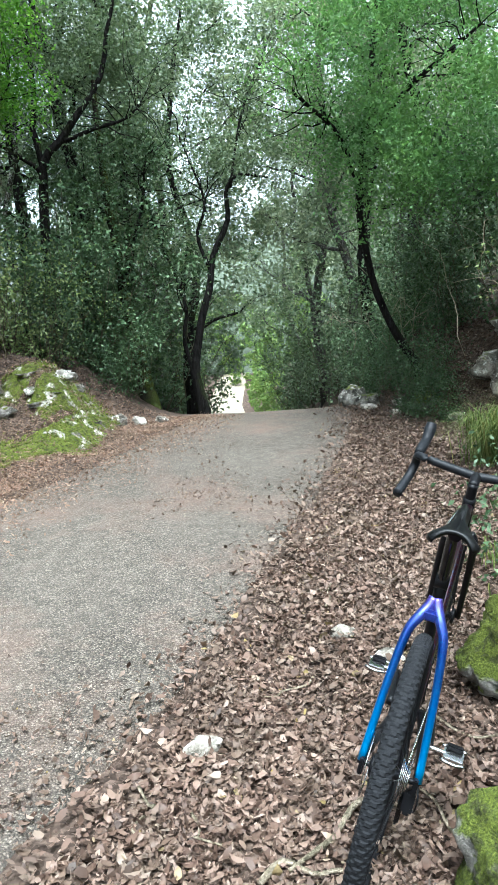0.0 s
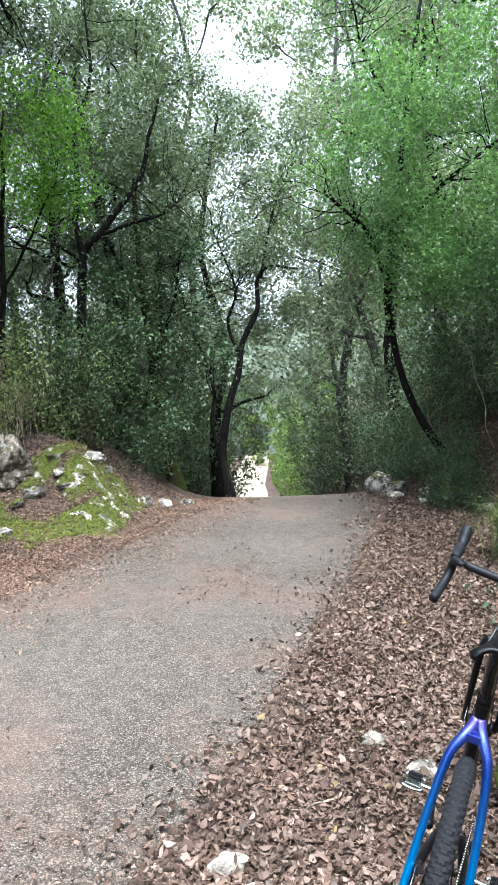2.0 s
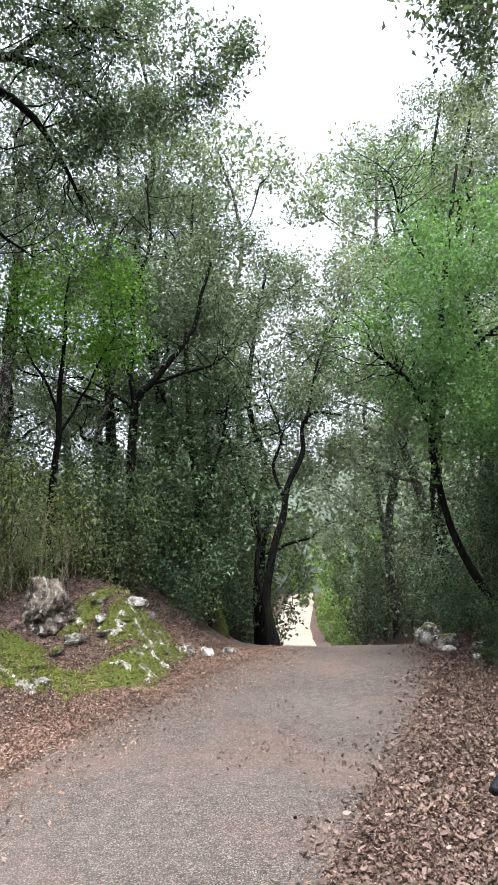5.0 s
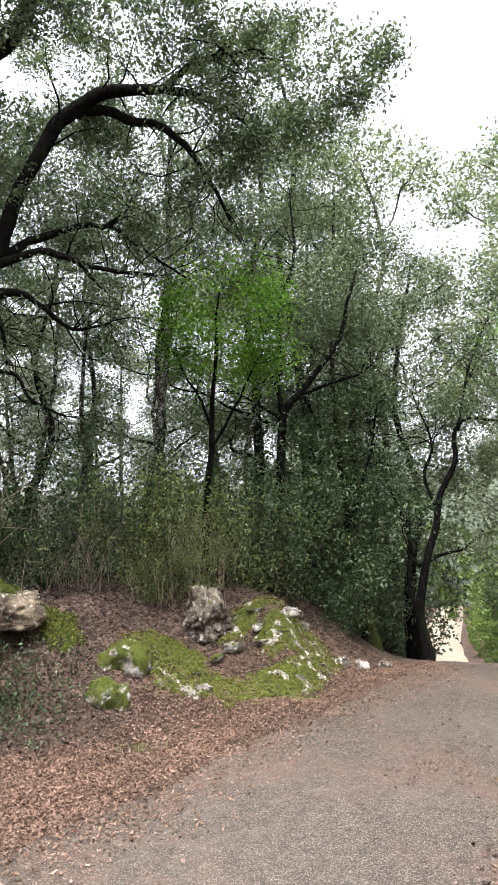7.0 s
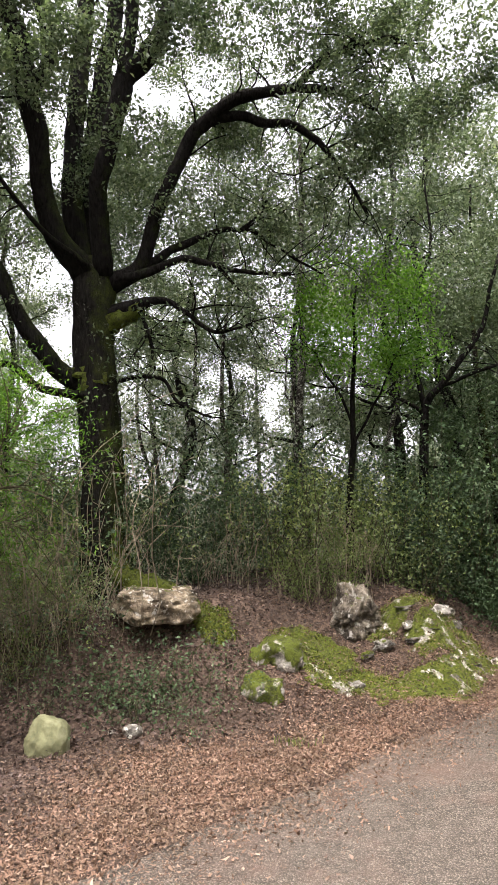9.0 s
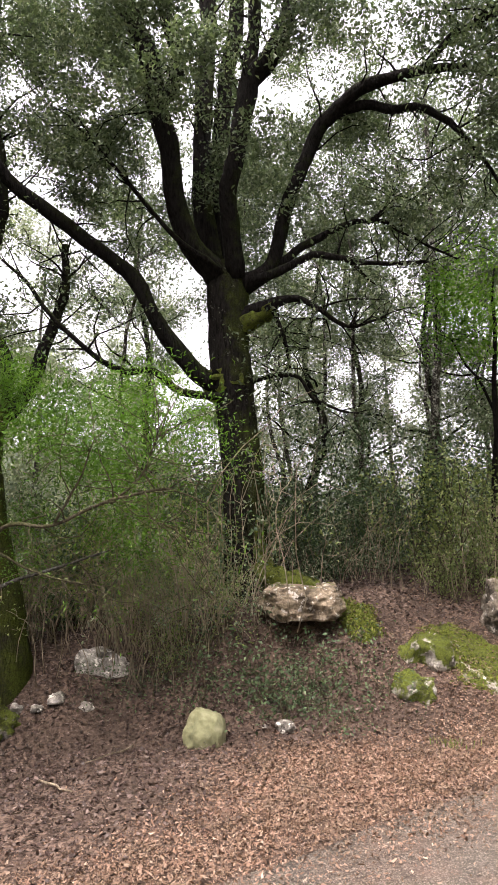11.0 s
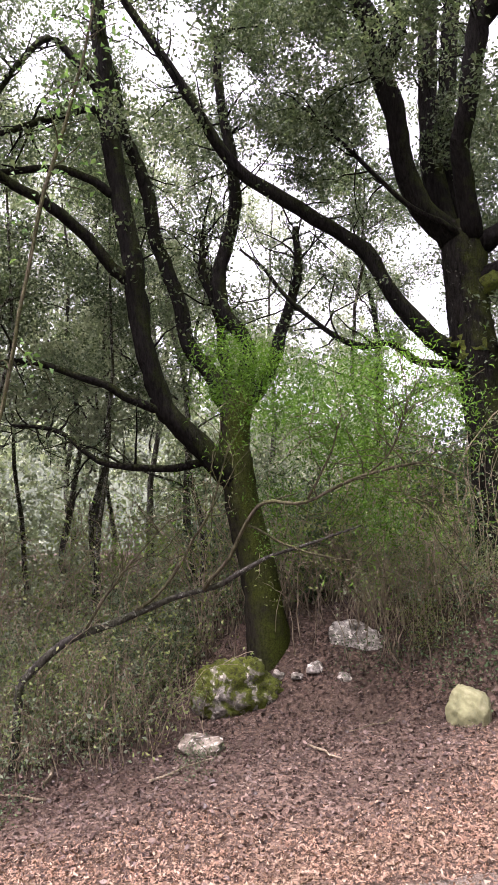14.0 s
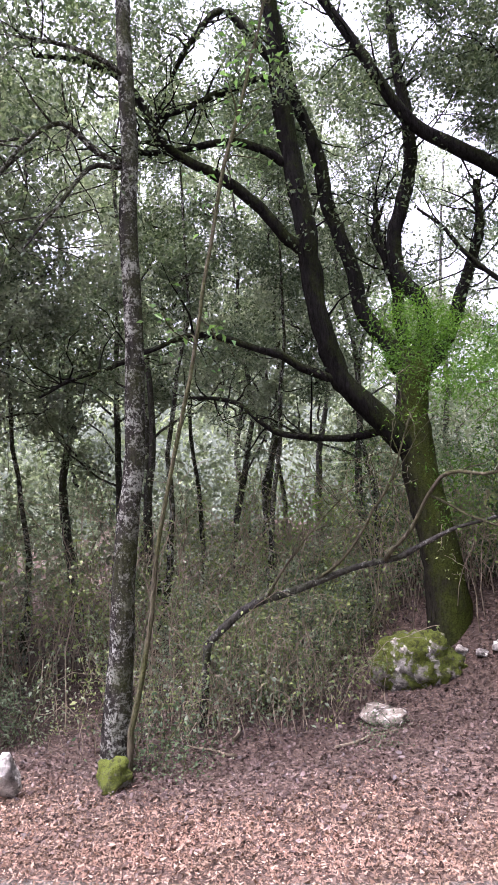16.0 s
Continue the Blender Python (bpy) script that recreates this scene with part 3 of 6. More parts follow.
SPRAYS = crown(18, (-4.95, 3.35, 2.85), (1.0, 0.7, 0.42), 32, 0.24, 390) + crown(19, (-5.75, 2.75, 3.25), (0.5, 0.4, 0.25), 14, 0.22, 330) + crown(20, (-4.6, 3.7, 2.25), (0.9, 0.6, 0.55), 18, 0.26, 210) + crown(22, (-5.5, 3.5, 2.0), (0.7, 0.5, 0.7), 14, 0.24, 170)
OAK = [
    [(-5.05, 5.26, 0.78, 0.259), (-5.04, 5.27, 1.57, 0.218), (-5.05, 5.26, 2.50, 0.208), (-5.08, 5.24, 3.17, 0.211), (-5.11, 5.21, 3.66, 0.220), (-5.13, 5.19, 4.17, 0.206), (-5.12, 5.20, 4.59, 0.228), (-5.15, 5.21, 4.89, 0.183)],
    [(-5.15, 5.08, 4.72, 0.144), (-5.32, 4.85, 5.09, 0.133), (-5.35, 4.68, 5.54, 0.123), (-5.32, 4.57, 5.91, 0.118), (-5.31, 4.44, 6.34, 0.120), (-5.32, 4.35, 6.67, 0.122), (-5.34, 4.26, 7.08, 0.112), (-5.41, 4.02, 7.58, 0.102), (-5.48, 3.77, 8.25, 0.085), (-5.53, 3.55, 9.02, 0.059)],
    [(-5.30, 4.37, 6.54, 0.089), (-5.17, 4.43, 6.64, 0.083), (-5.09, 4.44, 7.04, 0.079), (-5.12, 4.34, 7.51, 0.074), (-5.11, 4.21, 8.16, 0.056)],
    [(-5.30, 5.21, 4.87, 0.148), (-5.41, 5.18, 5.44, 0.134), (-5.46, 5.20, 6.30, 0.121), (-5.44, 5.22, 6.77, 0.118), (-5.40, 5.26, 7.66, 0.110), (-5.33, 5.25, 8.33, 0.106), (-5.22, 5.22, 9.40, 0.081)],
    [(-5.24, 5.33, 4.96, 0.125), (-5.45, 5.41, 5.89, 0.113), (-5.43, 5.56, 7.00, 0.108), (-5.33, 5.72, 8.18, 0.101), (-5.23, 5.74, 9.05, 0.089)],
    [(-5.01, 5.20, 4.72, 0.132), (-4.91, 5.03, 5.27, 0.108), (-4.85, 4.94, 5.55, 0.103), (-4.68, 4.89, 5.91, 0.104), (-4.55, 4.87, 6.35, 0.112), (-4.44, 4.90, 6.67, 0.120), (-4.20, 4.96, 6.83, 0.108), (-4.02, 4.96, 7.10, 0.096), (-3.89, 5.00, 7.48, 0.085), (-3.65, 5.03, 8.01, 0.061)],
    [(-4.50, 4.91, 6.54, 0.076), (-4.44, 4.90, 6.90, 0.077), (-4.36, 4.90, 7.32, 0.072), (-4.25, 4.85, 7.89, 0.055)],
    [(-4.99, 5.29, 4.64, 0.120), (-4.71, 5.45, 4.82, 0.090), (-4.60, 5.47, 5.17, 0.085), (-4.49, 5.49, 5.47, 0.080), (-4.30, 5.56, 5.89, 0.082), (-4.11, 5.63, 6.27, 0.083), (-3.89, 5.71, 6.45, 0.077), (-3.58, 5.77, 6.61, 0.071), (-3.31, 5.85, 6.67, 0.064), (-2.99, 5.90, 6.59, 0.051), (-2.55, 6.02, 6.44, 0.037), (-2.16, 6.04, 6.10, 0.018)],
    [(-3.02, 5.88, 6.58, 0.038), (-2.67, 5.86, 6.76, 0.038), (-2.36, 5.87, 6.77, 0.031), (-1.81, 5.93, 6.68, 0.019)],
    [(-4.10, 5.63, 6.29, 0.058), (-3.87, 5.72, 6.43, 0.058), (-3.64, 5.85, 6.46, 0.058), (-3.40, 5.98, 6.38, 0.051), (-3.12, 6.11, 6.33, 0.045), (-2.89, 6.21, 6.09, 0.038), (-2.66, 6.30, 5.69, 0.025), (-2.43, 6.38, 5.20, 0.018)],
    [(-4.92, 5.28, 4.68, 0.060), (-4.68, 5.40, 4.72, 0.054), (-4.28, 5.63, 4.87, 0.042), (-3.97, 5.77, 4.81, 0.035), (-3.79, 5.88, 4.76, 0.029), (-3.49, 5.99, 4.66, 0.023), (-3.21, 6.07, 4.61, 0.014)],
    [(-4.66, 5.48, 4.81, 0.054), (-4.48, 5.74, 5.09, 0.049), (-4.19, 6.05, 5.31, 0.038), (-3.88, 6.34, 5.39, 0.026), (-3.66, 6.52, 5.24, 0.019), (-3.17, 6.85, 4.88, 0.013)],
    [(-3.96, 6.30, 5.38, 0.022), (-3.70, 6.39, 5.56, 0.016), (-3.65, 6.41, 5.70, 0.010)],
    [(-5.00, 5.28, 4.28, 0.118), (-4.72, 5.38, 4.36, 0.088), (-4.48, 5.49, 4.42, 0.041), (-4.23, 5.61, 4.26, 0.029), (-3.94, 5.74, 4.06, 0.023), (-3.59, 5.88, 4.10, 0.011)],
    [(-4.70, 5.39, 4.36, 0.029), (-4.58, 5.42, 4.11, 0.023), (-4.49, 5.43, 3.88, 0.017), (-4.47, 5.44, 3.66, 0.011)],
    [(-4.92, 5.28, 3.56, 0.029), (-4.64, 5.37, 3.60, 0.025), (-4.41, 5.49, 3.51, 0.022), (-4.25, 5.54, 3.28, 0.019), (-3.94, 5.68, 3.13, 0.011)],
]
OAK_SIDE = [
    [(-5.10, 5.18, 3.45, 0.120), (-5.37, 4.92, 3.70, 0.108), (-5.55, 4.64, 4.10, 0.093), (-5.73, 4.38, 4.69, 0.087), (-5.93, 4.08, 4.99, 0.082), (-6.24, 3.58, 5.39, 0.076), (-6.45, 3.17, 5.77, 0.070), (-6.61, 2.70, 6.61, 0.059), (-6.81, 2.02, 7.70, 0.040)],
    [(-5.03, 4.97, 4.75, 0.036), (-5.32, 4.51, 5.16, 0.028), (-5.57, 4.04, 5.73, 0.020), (-5.76, 3.57, 6.20, 0.010)],
    [(-4.97, 5.17, 3.38, 0.048), (-5.35, 4.71, 3.42, 0.043), (-5.50, 4.46, 3.65, 0.039), (-5.71, 4.11, 3.64, 0.034), (-5.93, 3.57, 4.06, 0.025), (-6.02, 3.31, 4.38, 0.021), (-6.10, 3.04, 4.57, 0.012)],
]
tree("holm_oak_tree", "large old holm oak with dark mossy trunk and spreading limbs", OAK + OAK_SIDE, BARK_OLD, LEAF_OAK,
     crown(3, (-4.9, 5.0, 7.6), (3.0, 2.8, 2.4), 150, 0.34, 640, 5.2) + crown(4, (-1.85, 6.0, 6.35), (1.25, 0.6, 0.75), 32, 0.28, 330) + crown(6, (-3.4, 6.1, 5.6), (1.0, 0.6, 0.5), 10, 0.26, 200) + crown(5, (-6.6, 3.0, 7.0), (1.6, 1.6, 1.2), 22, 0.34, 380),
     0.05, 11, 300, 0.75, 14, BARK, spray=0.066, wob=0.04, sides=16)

OAK_TWO = [
    [(-6.52, 3.49, 0.50, 0.213), (-6.53, 3.47, 0.93, 0.200), (-6.56, 3.43, 1.42, 0.188), (-6.61, 3.35, 1.87, 0.177), (-6.65, 3.29, 2.32, 0.172), (-6.67, 3.26, 2.79, 0.168), (-6.64, 3.30, 3.13, 0.169), (-6.62, 3.34, 3.36, 0.147)],
    [(-6.64, 3.25, 2.27, 0.121), (-6.67, 3.00, 2.54, 0.131), (-6.71, 2.72, 2.89, 0.125), (-6.77, 2.50, 3.12, 0.114), (-6.78, 2.37, 3.46, 0.109), (-6.81, 2.30, 3.81, 0.110), (-6.79, 2.22, 4.27, 0.112), (-6.80, 2.19, 4.62, 0.114), (-6.83, 2.11, 5.22, 0.106), (-6.87, 2.02, 5.83, 0.103), (-6.90, 1.96, 6.46, 0.095), (-6.87, 1.90, 7.05, 0.085), (-6.89, 1.85, 7.88, 0.063)],
    [(-6.80, 2.19, 4.38, 0.073), (-6.84, 1.97, 4.52, 0.067), (-6.87, 1.75, 4.77, 0.062), (-6.88, 1.40, 5.03, 0.057), (-6.94, 1.02, 5.21, 0.051), (-6.90, 0.73, 5.40, 0.046), (-6.93, 0.57, 5.74, 0.041), (-6.87, 0.29, 5.94, 0.035), (-6.91, -0.07, 6.04, 0.029), (-6.93, -0.43, 6.04, 0.018)],
    [(-6.86, 2.06, 5.29, 0.053), (-6.91, 1.78, 5.44, 0.047), (-7.02, 1.45, 5.49, 0.041), (-7.10, 1.00, 5.42, 0.035), (-7.13, 0.60, 5.33, 0.029), (-7.17, 0.33, 5.22, 0.023), (-7.21, -0.04, 5.54, 0.015)],
    [(-6.75, 2.53, 3.08, 0.054), (-6.84, 2.35, 3.10, 0.049), (-6.99, 1.99, 3.31, 0.044), (-7.13, 1.62, 3.45, 0.038), (-7.18, 1.28, 3.55, 0.033), (-7.25, 1.01, 3.50, 0.027), (-7.28, 0.62, 3.31, 0.027), (-7.28, 0.29, 3.16, 0.027), (-7.31, -0.08, 3.04, 0.021), (-7.33, -0.34, 2.87, 0.013)],
    [(-6.67, 3.00, 2.52, 0.049), (-6.95, 2.70, 2.49, 0.044), (-7.21, 2.37, 2.52, 0.039), (-7.44, 2.08, 2.60, 0.034), (-7.65, 1.78, 2.90, 0.029), (-7.84, 1.52, 2.99, 0.024), (-7.90, 1.28, 3.01, 0.015)],
    [(-6.88, 2.01, 5.96, 0.049), (-6.90, 1.82, 6.18, 0.043), (-7.02, 1.46, 6.04, 0.037), (-7.03, 1.05, 5.82, 0.030), (-7.11, 0.72, 5.66, 0.018)],
    [(-6.89, 1.96, 6.39, 0.050), (-6.94, 1.70, 6.68, 0.045), (-7.03, 1.42, 6.94, 0.039), (-7.02, 1.11, 6.55, 0.031), (-7.07, 0.89, 6.12, 0.018)],
    [(-6.76, 3.24, 3.21, 0.125), (-6.87, 3.16, 3.50, 0.104), (-7.02, 2.99, 3.80, 0.094), (-7.13, 2.89, 4.26, 0.090), (-7.24, 2.79, 4.74, 0.086), (-7.27, 2.72, 5.13, 0.088), (-7.30, 2.65, 5.59, 0.084), (-7.36, 2.52, 6.06, 0.079), (-7.43, 2.36, 6.55, 0.068), (-7.51, 2.18, 7.45, 0.050)],
    [(-6.64, 3.35, 3.25, 0.125), (-6.58, 3.43, 3.65, 0.097), (-6.61, 3.39, 3.89, 0.092), (-6.70, 3.25, 4.12, 0.087), (-6.73, 3.19, 4.40, 0.088), (-6.71, 3.23, 4.70, 0.084), (-6.66, 3.31, 5.06, 0.079), (-6.63, 3.36, 5.48, 0.075), (-6.63, 3.35, 5.92, 0.070), (-6.69, 3.26, 6.51, 0.059), (-6.66, 3.22, 7.38, 0.042)],
    [(-6.78, 3.30, 3.46, 0.081), (-6.86, 3.27, 3.78, 0.070), (-6.86, 3.27, 4.02, 0.071), (-6.90, 3.21, 4.34, 0.060), (-6.95, 3.12, 4.66, 0.049), (-6.96, 3.10, 5.04, 0.031)],
    [(-6.61, 3.38, 3.19, 0.102), (-6.57, 3.53, 3.33, 0.086), (-6.53, 3.68, 3.54, 0.081), (-6.50, 3.82, 3.95, 0.071), (-6.42, 3.92, 4.30, 0.060), (-6.37, 3.98, 4.65, 0.055), (-6.39, 3.97, 5.14, 0.037)],
]
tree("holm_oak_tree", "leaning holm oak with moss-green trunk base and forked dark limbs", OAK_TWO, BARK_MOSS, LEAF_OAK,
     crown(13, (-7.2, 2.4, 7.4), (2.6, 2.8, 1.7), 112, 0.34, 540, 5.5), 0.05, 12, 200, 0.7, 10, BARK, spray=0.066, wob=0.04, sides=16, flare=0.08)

SLIM = [
    [(-5.49, 0.10, 0.10, 0.085), (-5.47, 0.14, 0.83, 0.081), (-5.45, 0.18, 1.60, 0.077), (-5.44, 0.24, 2.20, 0.073), (-5.42, 0.24, 3.01, 0.069), (-5.42, 0.20, 3.84, 0.065), (-5.41, 0.21, 4.48, 0.061), (-5.40, 0.16, 5.80, 0.053), (-5.38, 0.12, 8.90, 0.03)],
    [(-5.43, 0.17, 4.31, 0.03), (-5.39, -0.03, 4.35, 0.025), (-5.35, -0.27, 4.52, 0.02), (-5.30, -0.54, 4.27, 0.015), (-5.23, -0.75, 3.93, 0.008)],
    [(-5.43, 0.17, 4.28, 0.025), (-5.37, -0.07, 4.21, 0.019), (-5.31, -0.31, 3.86, 0.014), (-5.23, -0.53, 3.51, 0.007)],
    [(-5.39, 0.18, 4.95, 0.025), (-5.34, -0.04, 5.03, 0.02), (-5.29, -0.36, 5.06, 0.015), (-5.23, -0.65, 5.02, 0.008)],
    [(-5.40, 0.16, 6.0, 0.03), (-5.9, -0.2, 6.9, 0.02), (-6.2, -0.5, 7.6, 0.01)],
]
tree("slim_tree", "slim straight tree with grey lichen patches on dark bark", SLIM, BARK_LICHEN, LEAF_OAK, crown(15, (-5.8, -0.5, 7.0), (1.7, 1.5, 1.5), 26, 0.36, 300) + crown(16, (-6.6, -0.7, 5.9), (1.3, 0.9, 0.8), 20, 0.34, 260), 0.055, 15, 40, 0.8, 5, rough=0.06, wob=0.02)
tree("sapling", "thin pale leaning sapling with a few soft green leaves", [
    [(-5.28, 0.15, 0.15, 0.017), (-5.23, 0.28, 0.90, 0.017), (-5.19, 0.37, 1.64, 0.015), (-5.10, 0.56, 2.71, 0.014), (-5.05, 0.68, 3.42, 0.013), (-4.99, 0.82, 4.19, 0.014), (-4.91, 0.97, 4.84, 0.012), (-4.84, 1.11, 5.55, 0.010), (-4.73, 1.30, 6.65, 0.007)],
], BARK_PALE, LEAF_FRESH, [], 0.06, 16, 22, 0.35, 4, rough=0.1, wob=0.05)
tree("bent_sapling", "bent bare sapling with fine feathery green sprays", [
    [(-6.36, 0.93, 0.60, 0.035), (-6.30, 1.18, 0.84, 0.035), (-6.23, 1.40, 0.99, 0.035), (-6.13, 1.70, 1.08, 0.032), (-6.02, 1.96, 1.19, 0.029), (-5.86, 2.20, 1.29, 0.025), (-5.68, 2.43, 1.35, 0.025), (-5.47, 2.59, 1.47, 0.022), (-5.26, 2.74, 1.59, 0.015), (-4.97, 2.99, 1.69, 0.012), (-4.66, 3.21, 1.81, 0.007)],
    [(-5.72, 2.35, 1.33, 0.019), (-5.52, 2.51, 1.60, 0.018), (-5.37, 2.57, 1.83, 0.018), (-5.15, 2.63, 2.02, 0.018), (-4.85, 2.81, 2.02, 0.014), (-4.52, 2.99, 2.13, 0.014), (-4.12, 3.21, 2.24, 0.011), (-3.97, 3.28, 2.21, 0.008), (-3.77, 3.40, 2.11, 0.005)],
    [(-6.06, 1.87, 1.16, 0.016), (-5.87, 2.05, 1.37, 0.014), (-5.67, 2.23, 1.73, 0.012), (-5.49, 2.36, 2.09, 0.009), (-5.34, 2.42, 2.50, 0.006)],
    [(-6.20, 1.48, 1.02, 0.013), (-6.05, 1.60, 1.30, 0.012), (-5.89, 1.76, 1.57, 0.010), (-5.66, 2.02, 1.88, 0.006)],
    [(-5.36, 2.59, 1.85, 0.012), (-5.13, 2.76, 1.70, 0.010), (-4.84, 2.99, 1.58, 0.009), (-4.57, 3.16, 1.55, 0.005)],
    [(-4.84, 2.83, 2.03, 0.012), (-4.66, 2.90, 2.30, 0.009), (-4.51, 2.92, 2.63, 0.005)],
    [(-4.46, 3.06, 2.15, 0.011), (-4.20, 3.12, 2.33, 0.008), (-4.03, 3.16, 2.60, 0.005)],
    [(-4.18, 3.15, 2.22, 0.008), (-4.15, 3.17, 2.04, 0.007), (-4.02, 3.31, 1.93, 0.005)],
], BARK_GREY, LEAF_SPRAY, SPRAYS, 0.046, 17, 120, 0.6, 4, BARK_PALE, rough=0.05, ratio=0.24, wob=0.03, spray=0.09, flare=0.0)
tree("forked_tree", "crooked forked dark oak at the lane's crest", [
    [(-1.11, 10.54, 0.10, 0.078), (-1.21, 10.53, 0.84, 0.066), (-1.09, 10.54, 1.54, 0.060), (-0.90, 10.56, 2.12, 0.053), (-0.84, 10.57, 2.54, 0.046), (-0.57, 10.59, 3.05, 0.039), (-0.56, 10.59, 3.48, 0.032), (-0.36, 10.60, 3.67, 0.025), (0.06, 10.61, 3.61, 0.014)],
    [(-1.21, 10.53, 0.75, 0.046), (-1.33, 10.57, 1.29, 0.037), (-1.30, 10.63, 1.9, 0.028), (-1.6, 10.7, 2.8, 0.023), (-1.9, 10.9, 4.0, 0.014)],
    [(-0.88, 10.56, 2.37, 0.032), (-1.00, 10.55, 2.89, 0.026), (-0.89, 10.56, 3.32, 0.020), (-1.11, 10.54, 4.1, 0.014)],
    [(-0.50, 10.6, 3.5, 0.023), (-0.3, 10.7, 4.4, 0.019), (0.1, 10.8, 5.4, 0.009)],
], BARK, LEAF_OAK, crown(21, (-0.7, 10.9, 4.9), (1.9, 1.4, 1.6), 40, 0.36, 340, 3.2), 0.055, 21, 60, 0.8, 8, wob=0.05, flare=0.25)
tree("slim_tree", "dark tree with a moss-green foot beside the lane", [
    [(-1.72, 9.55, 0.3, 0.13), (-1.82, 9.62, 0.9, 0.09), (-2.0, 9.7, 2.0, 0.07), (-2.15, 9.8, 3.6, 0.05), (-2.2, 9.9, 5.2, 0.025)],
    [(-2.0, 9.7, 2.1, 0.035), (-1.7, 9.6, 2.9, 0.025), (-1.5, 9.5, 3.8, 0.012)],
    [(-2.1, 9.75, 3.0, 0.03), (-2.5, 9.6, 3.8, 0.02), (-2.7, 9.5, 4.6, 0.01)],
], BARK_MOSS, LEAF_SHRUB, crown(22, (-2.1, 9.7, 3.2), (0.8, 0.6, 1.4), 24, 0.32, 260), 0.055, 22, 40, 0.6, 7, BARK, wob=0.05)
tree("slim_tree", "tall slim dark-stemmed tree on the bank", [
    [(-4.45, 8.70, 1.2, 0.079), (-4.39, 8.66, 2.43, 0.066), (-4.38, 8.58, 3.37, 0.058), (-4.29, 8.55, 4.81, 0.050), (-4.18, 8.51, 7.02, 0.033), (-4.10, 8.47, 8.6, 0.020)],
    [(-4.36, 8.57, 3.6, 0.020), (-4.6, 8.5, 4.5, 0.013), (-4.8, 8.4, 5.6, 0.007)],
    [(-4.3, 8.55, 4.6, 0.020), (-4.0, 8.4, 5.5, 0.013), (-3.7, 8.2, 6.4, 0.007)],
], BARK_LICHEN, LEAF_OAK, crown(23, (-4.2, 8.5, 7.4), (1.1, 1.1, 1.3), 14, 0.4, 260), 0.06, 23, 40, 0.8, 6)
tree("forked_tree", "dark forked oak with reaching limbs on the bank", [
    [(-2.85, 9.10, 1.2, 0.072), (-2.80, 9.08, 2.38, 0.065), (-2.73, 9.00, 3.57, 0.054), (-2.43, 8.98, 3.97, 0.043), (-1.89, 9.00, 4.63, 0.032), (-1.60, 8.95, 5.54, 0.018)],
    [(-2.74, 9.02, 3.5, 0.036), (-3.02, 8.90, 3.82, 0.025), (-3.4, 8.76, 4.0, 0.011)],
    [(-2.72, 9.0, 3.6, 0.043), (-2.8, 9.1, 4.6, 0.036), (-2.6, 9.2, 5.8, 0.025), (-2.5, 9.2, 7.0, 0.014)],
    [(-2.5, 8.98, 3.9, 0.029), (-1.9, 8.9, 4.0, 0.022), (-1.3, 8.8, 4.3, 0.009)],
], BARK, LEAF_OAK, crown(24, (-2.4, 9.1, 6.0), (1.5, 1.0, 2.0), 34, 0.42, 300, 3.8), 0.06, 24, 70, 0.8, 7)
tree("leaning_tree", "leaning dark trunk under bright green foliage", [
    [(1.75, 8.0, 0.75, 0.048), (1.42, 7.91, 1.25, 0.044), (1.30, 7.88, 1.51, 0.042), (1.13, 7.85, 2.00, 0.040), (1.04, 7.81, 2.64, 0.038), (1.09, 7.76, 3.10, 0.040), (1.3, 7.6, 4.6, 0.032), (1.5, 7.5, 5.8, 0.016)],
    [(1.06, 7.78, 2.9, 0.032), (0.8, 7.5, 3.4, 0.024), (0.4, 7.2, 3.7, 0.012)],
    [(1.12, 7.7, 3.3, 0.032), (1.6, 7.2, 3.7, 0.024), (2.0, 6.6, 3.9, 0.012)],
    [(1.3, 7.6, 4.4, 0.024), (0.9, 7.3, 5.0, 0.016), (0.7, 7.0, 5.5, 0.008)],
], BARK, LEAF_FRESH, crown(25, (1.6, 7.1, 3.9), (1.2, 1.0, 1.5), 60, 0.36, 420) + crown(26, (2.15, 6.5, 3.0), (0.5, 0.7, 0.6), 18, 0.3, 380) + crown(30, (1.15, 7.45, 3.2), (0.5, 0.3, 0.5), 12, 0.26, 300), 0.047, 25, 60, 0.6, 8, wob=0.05)


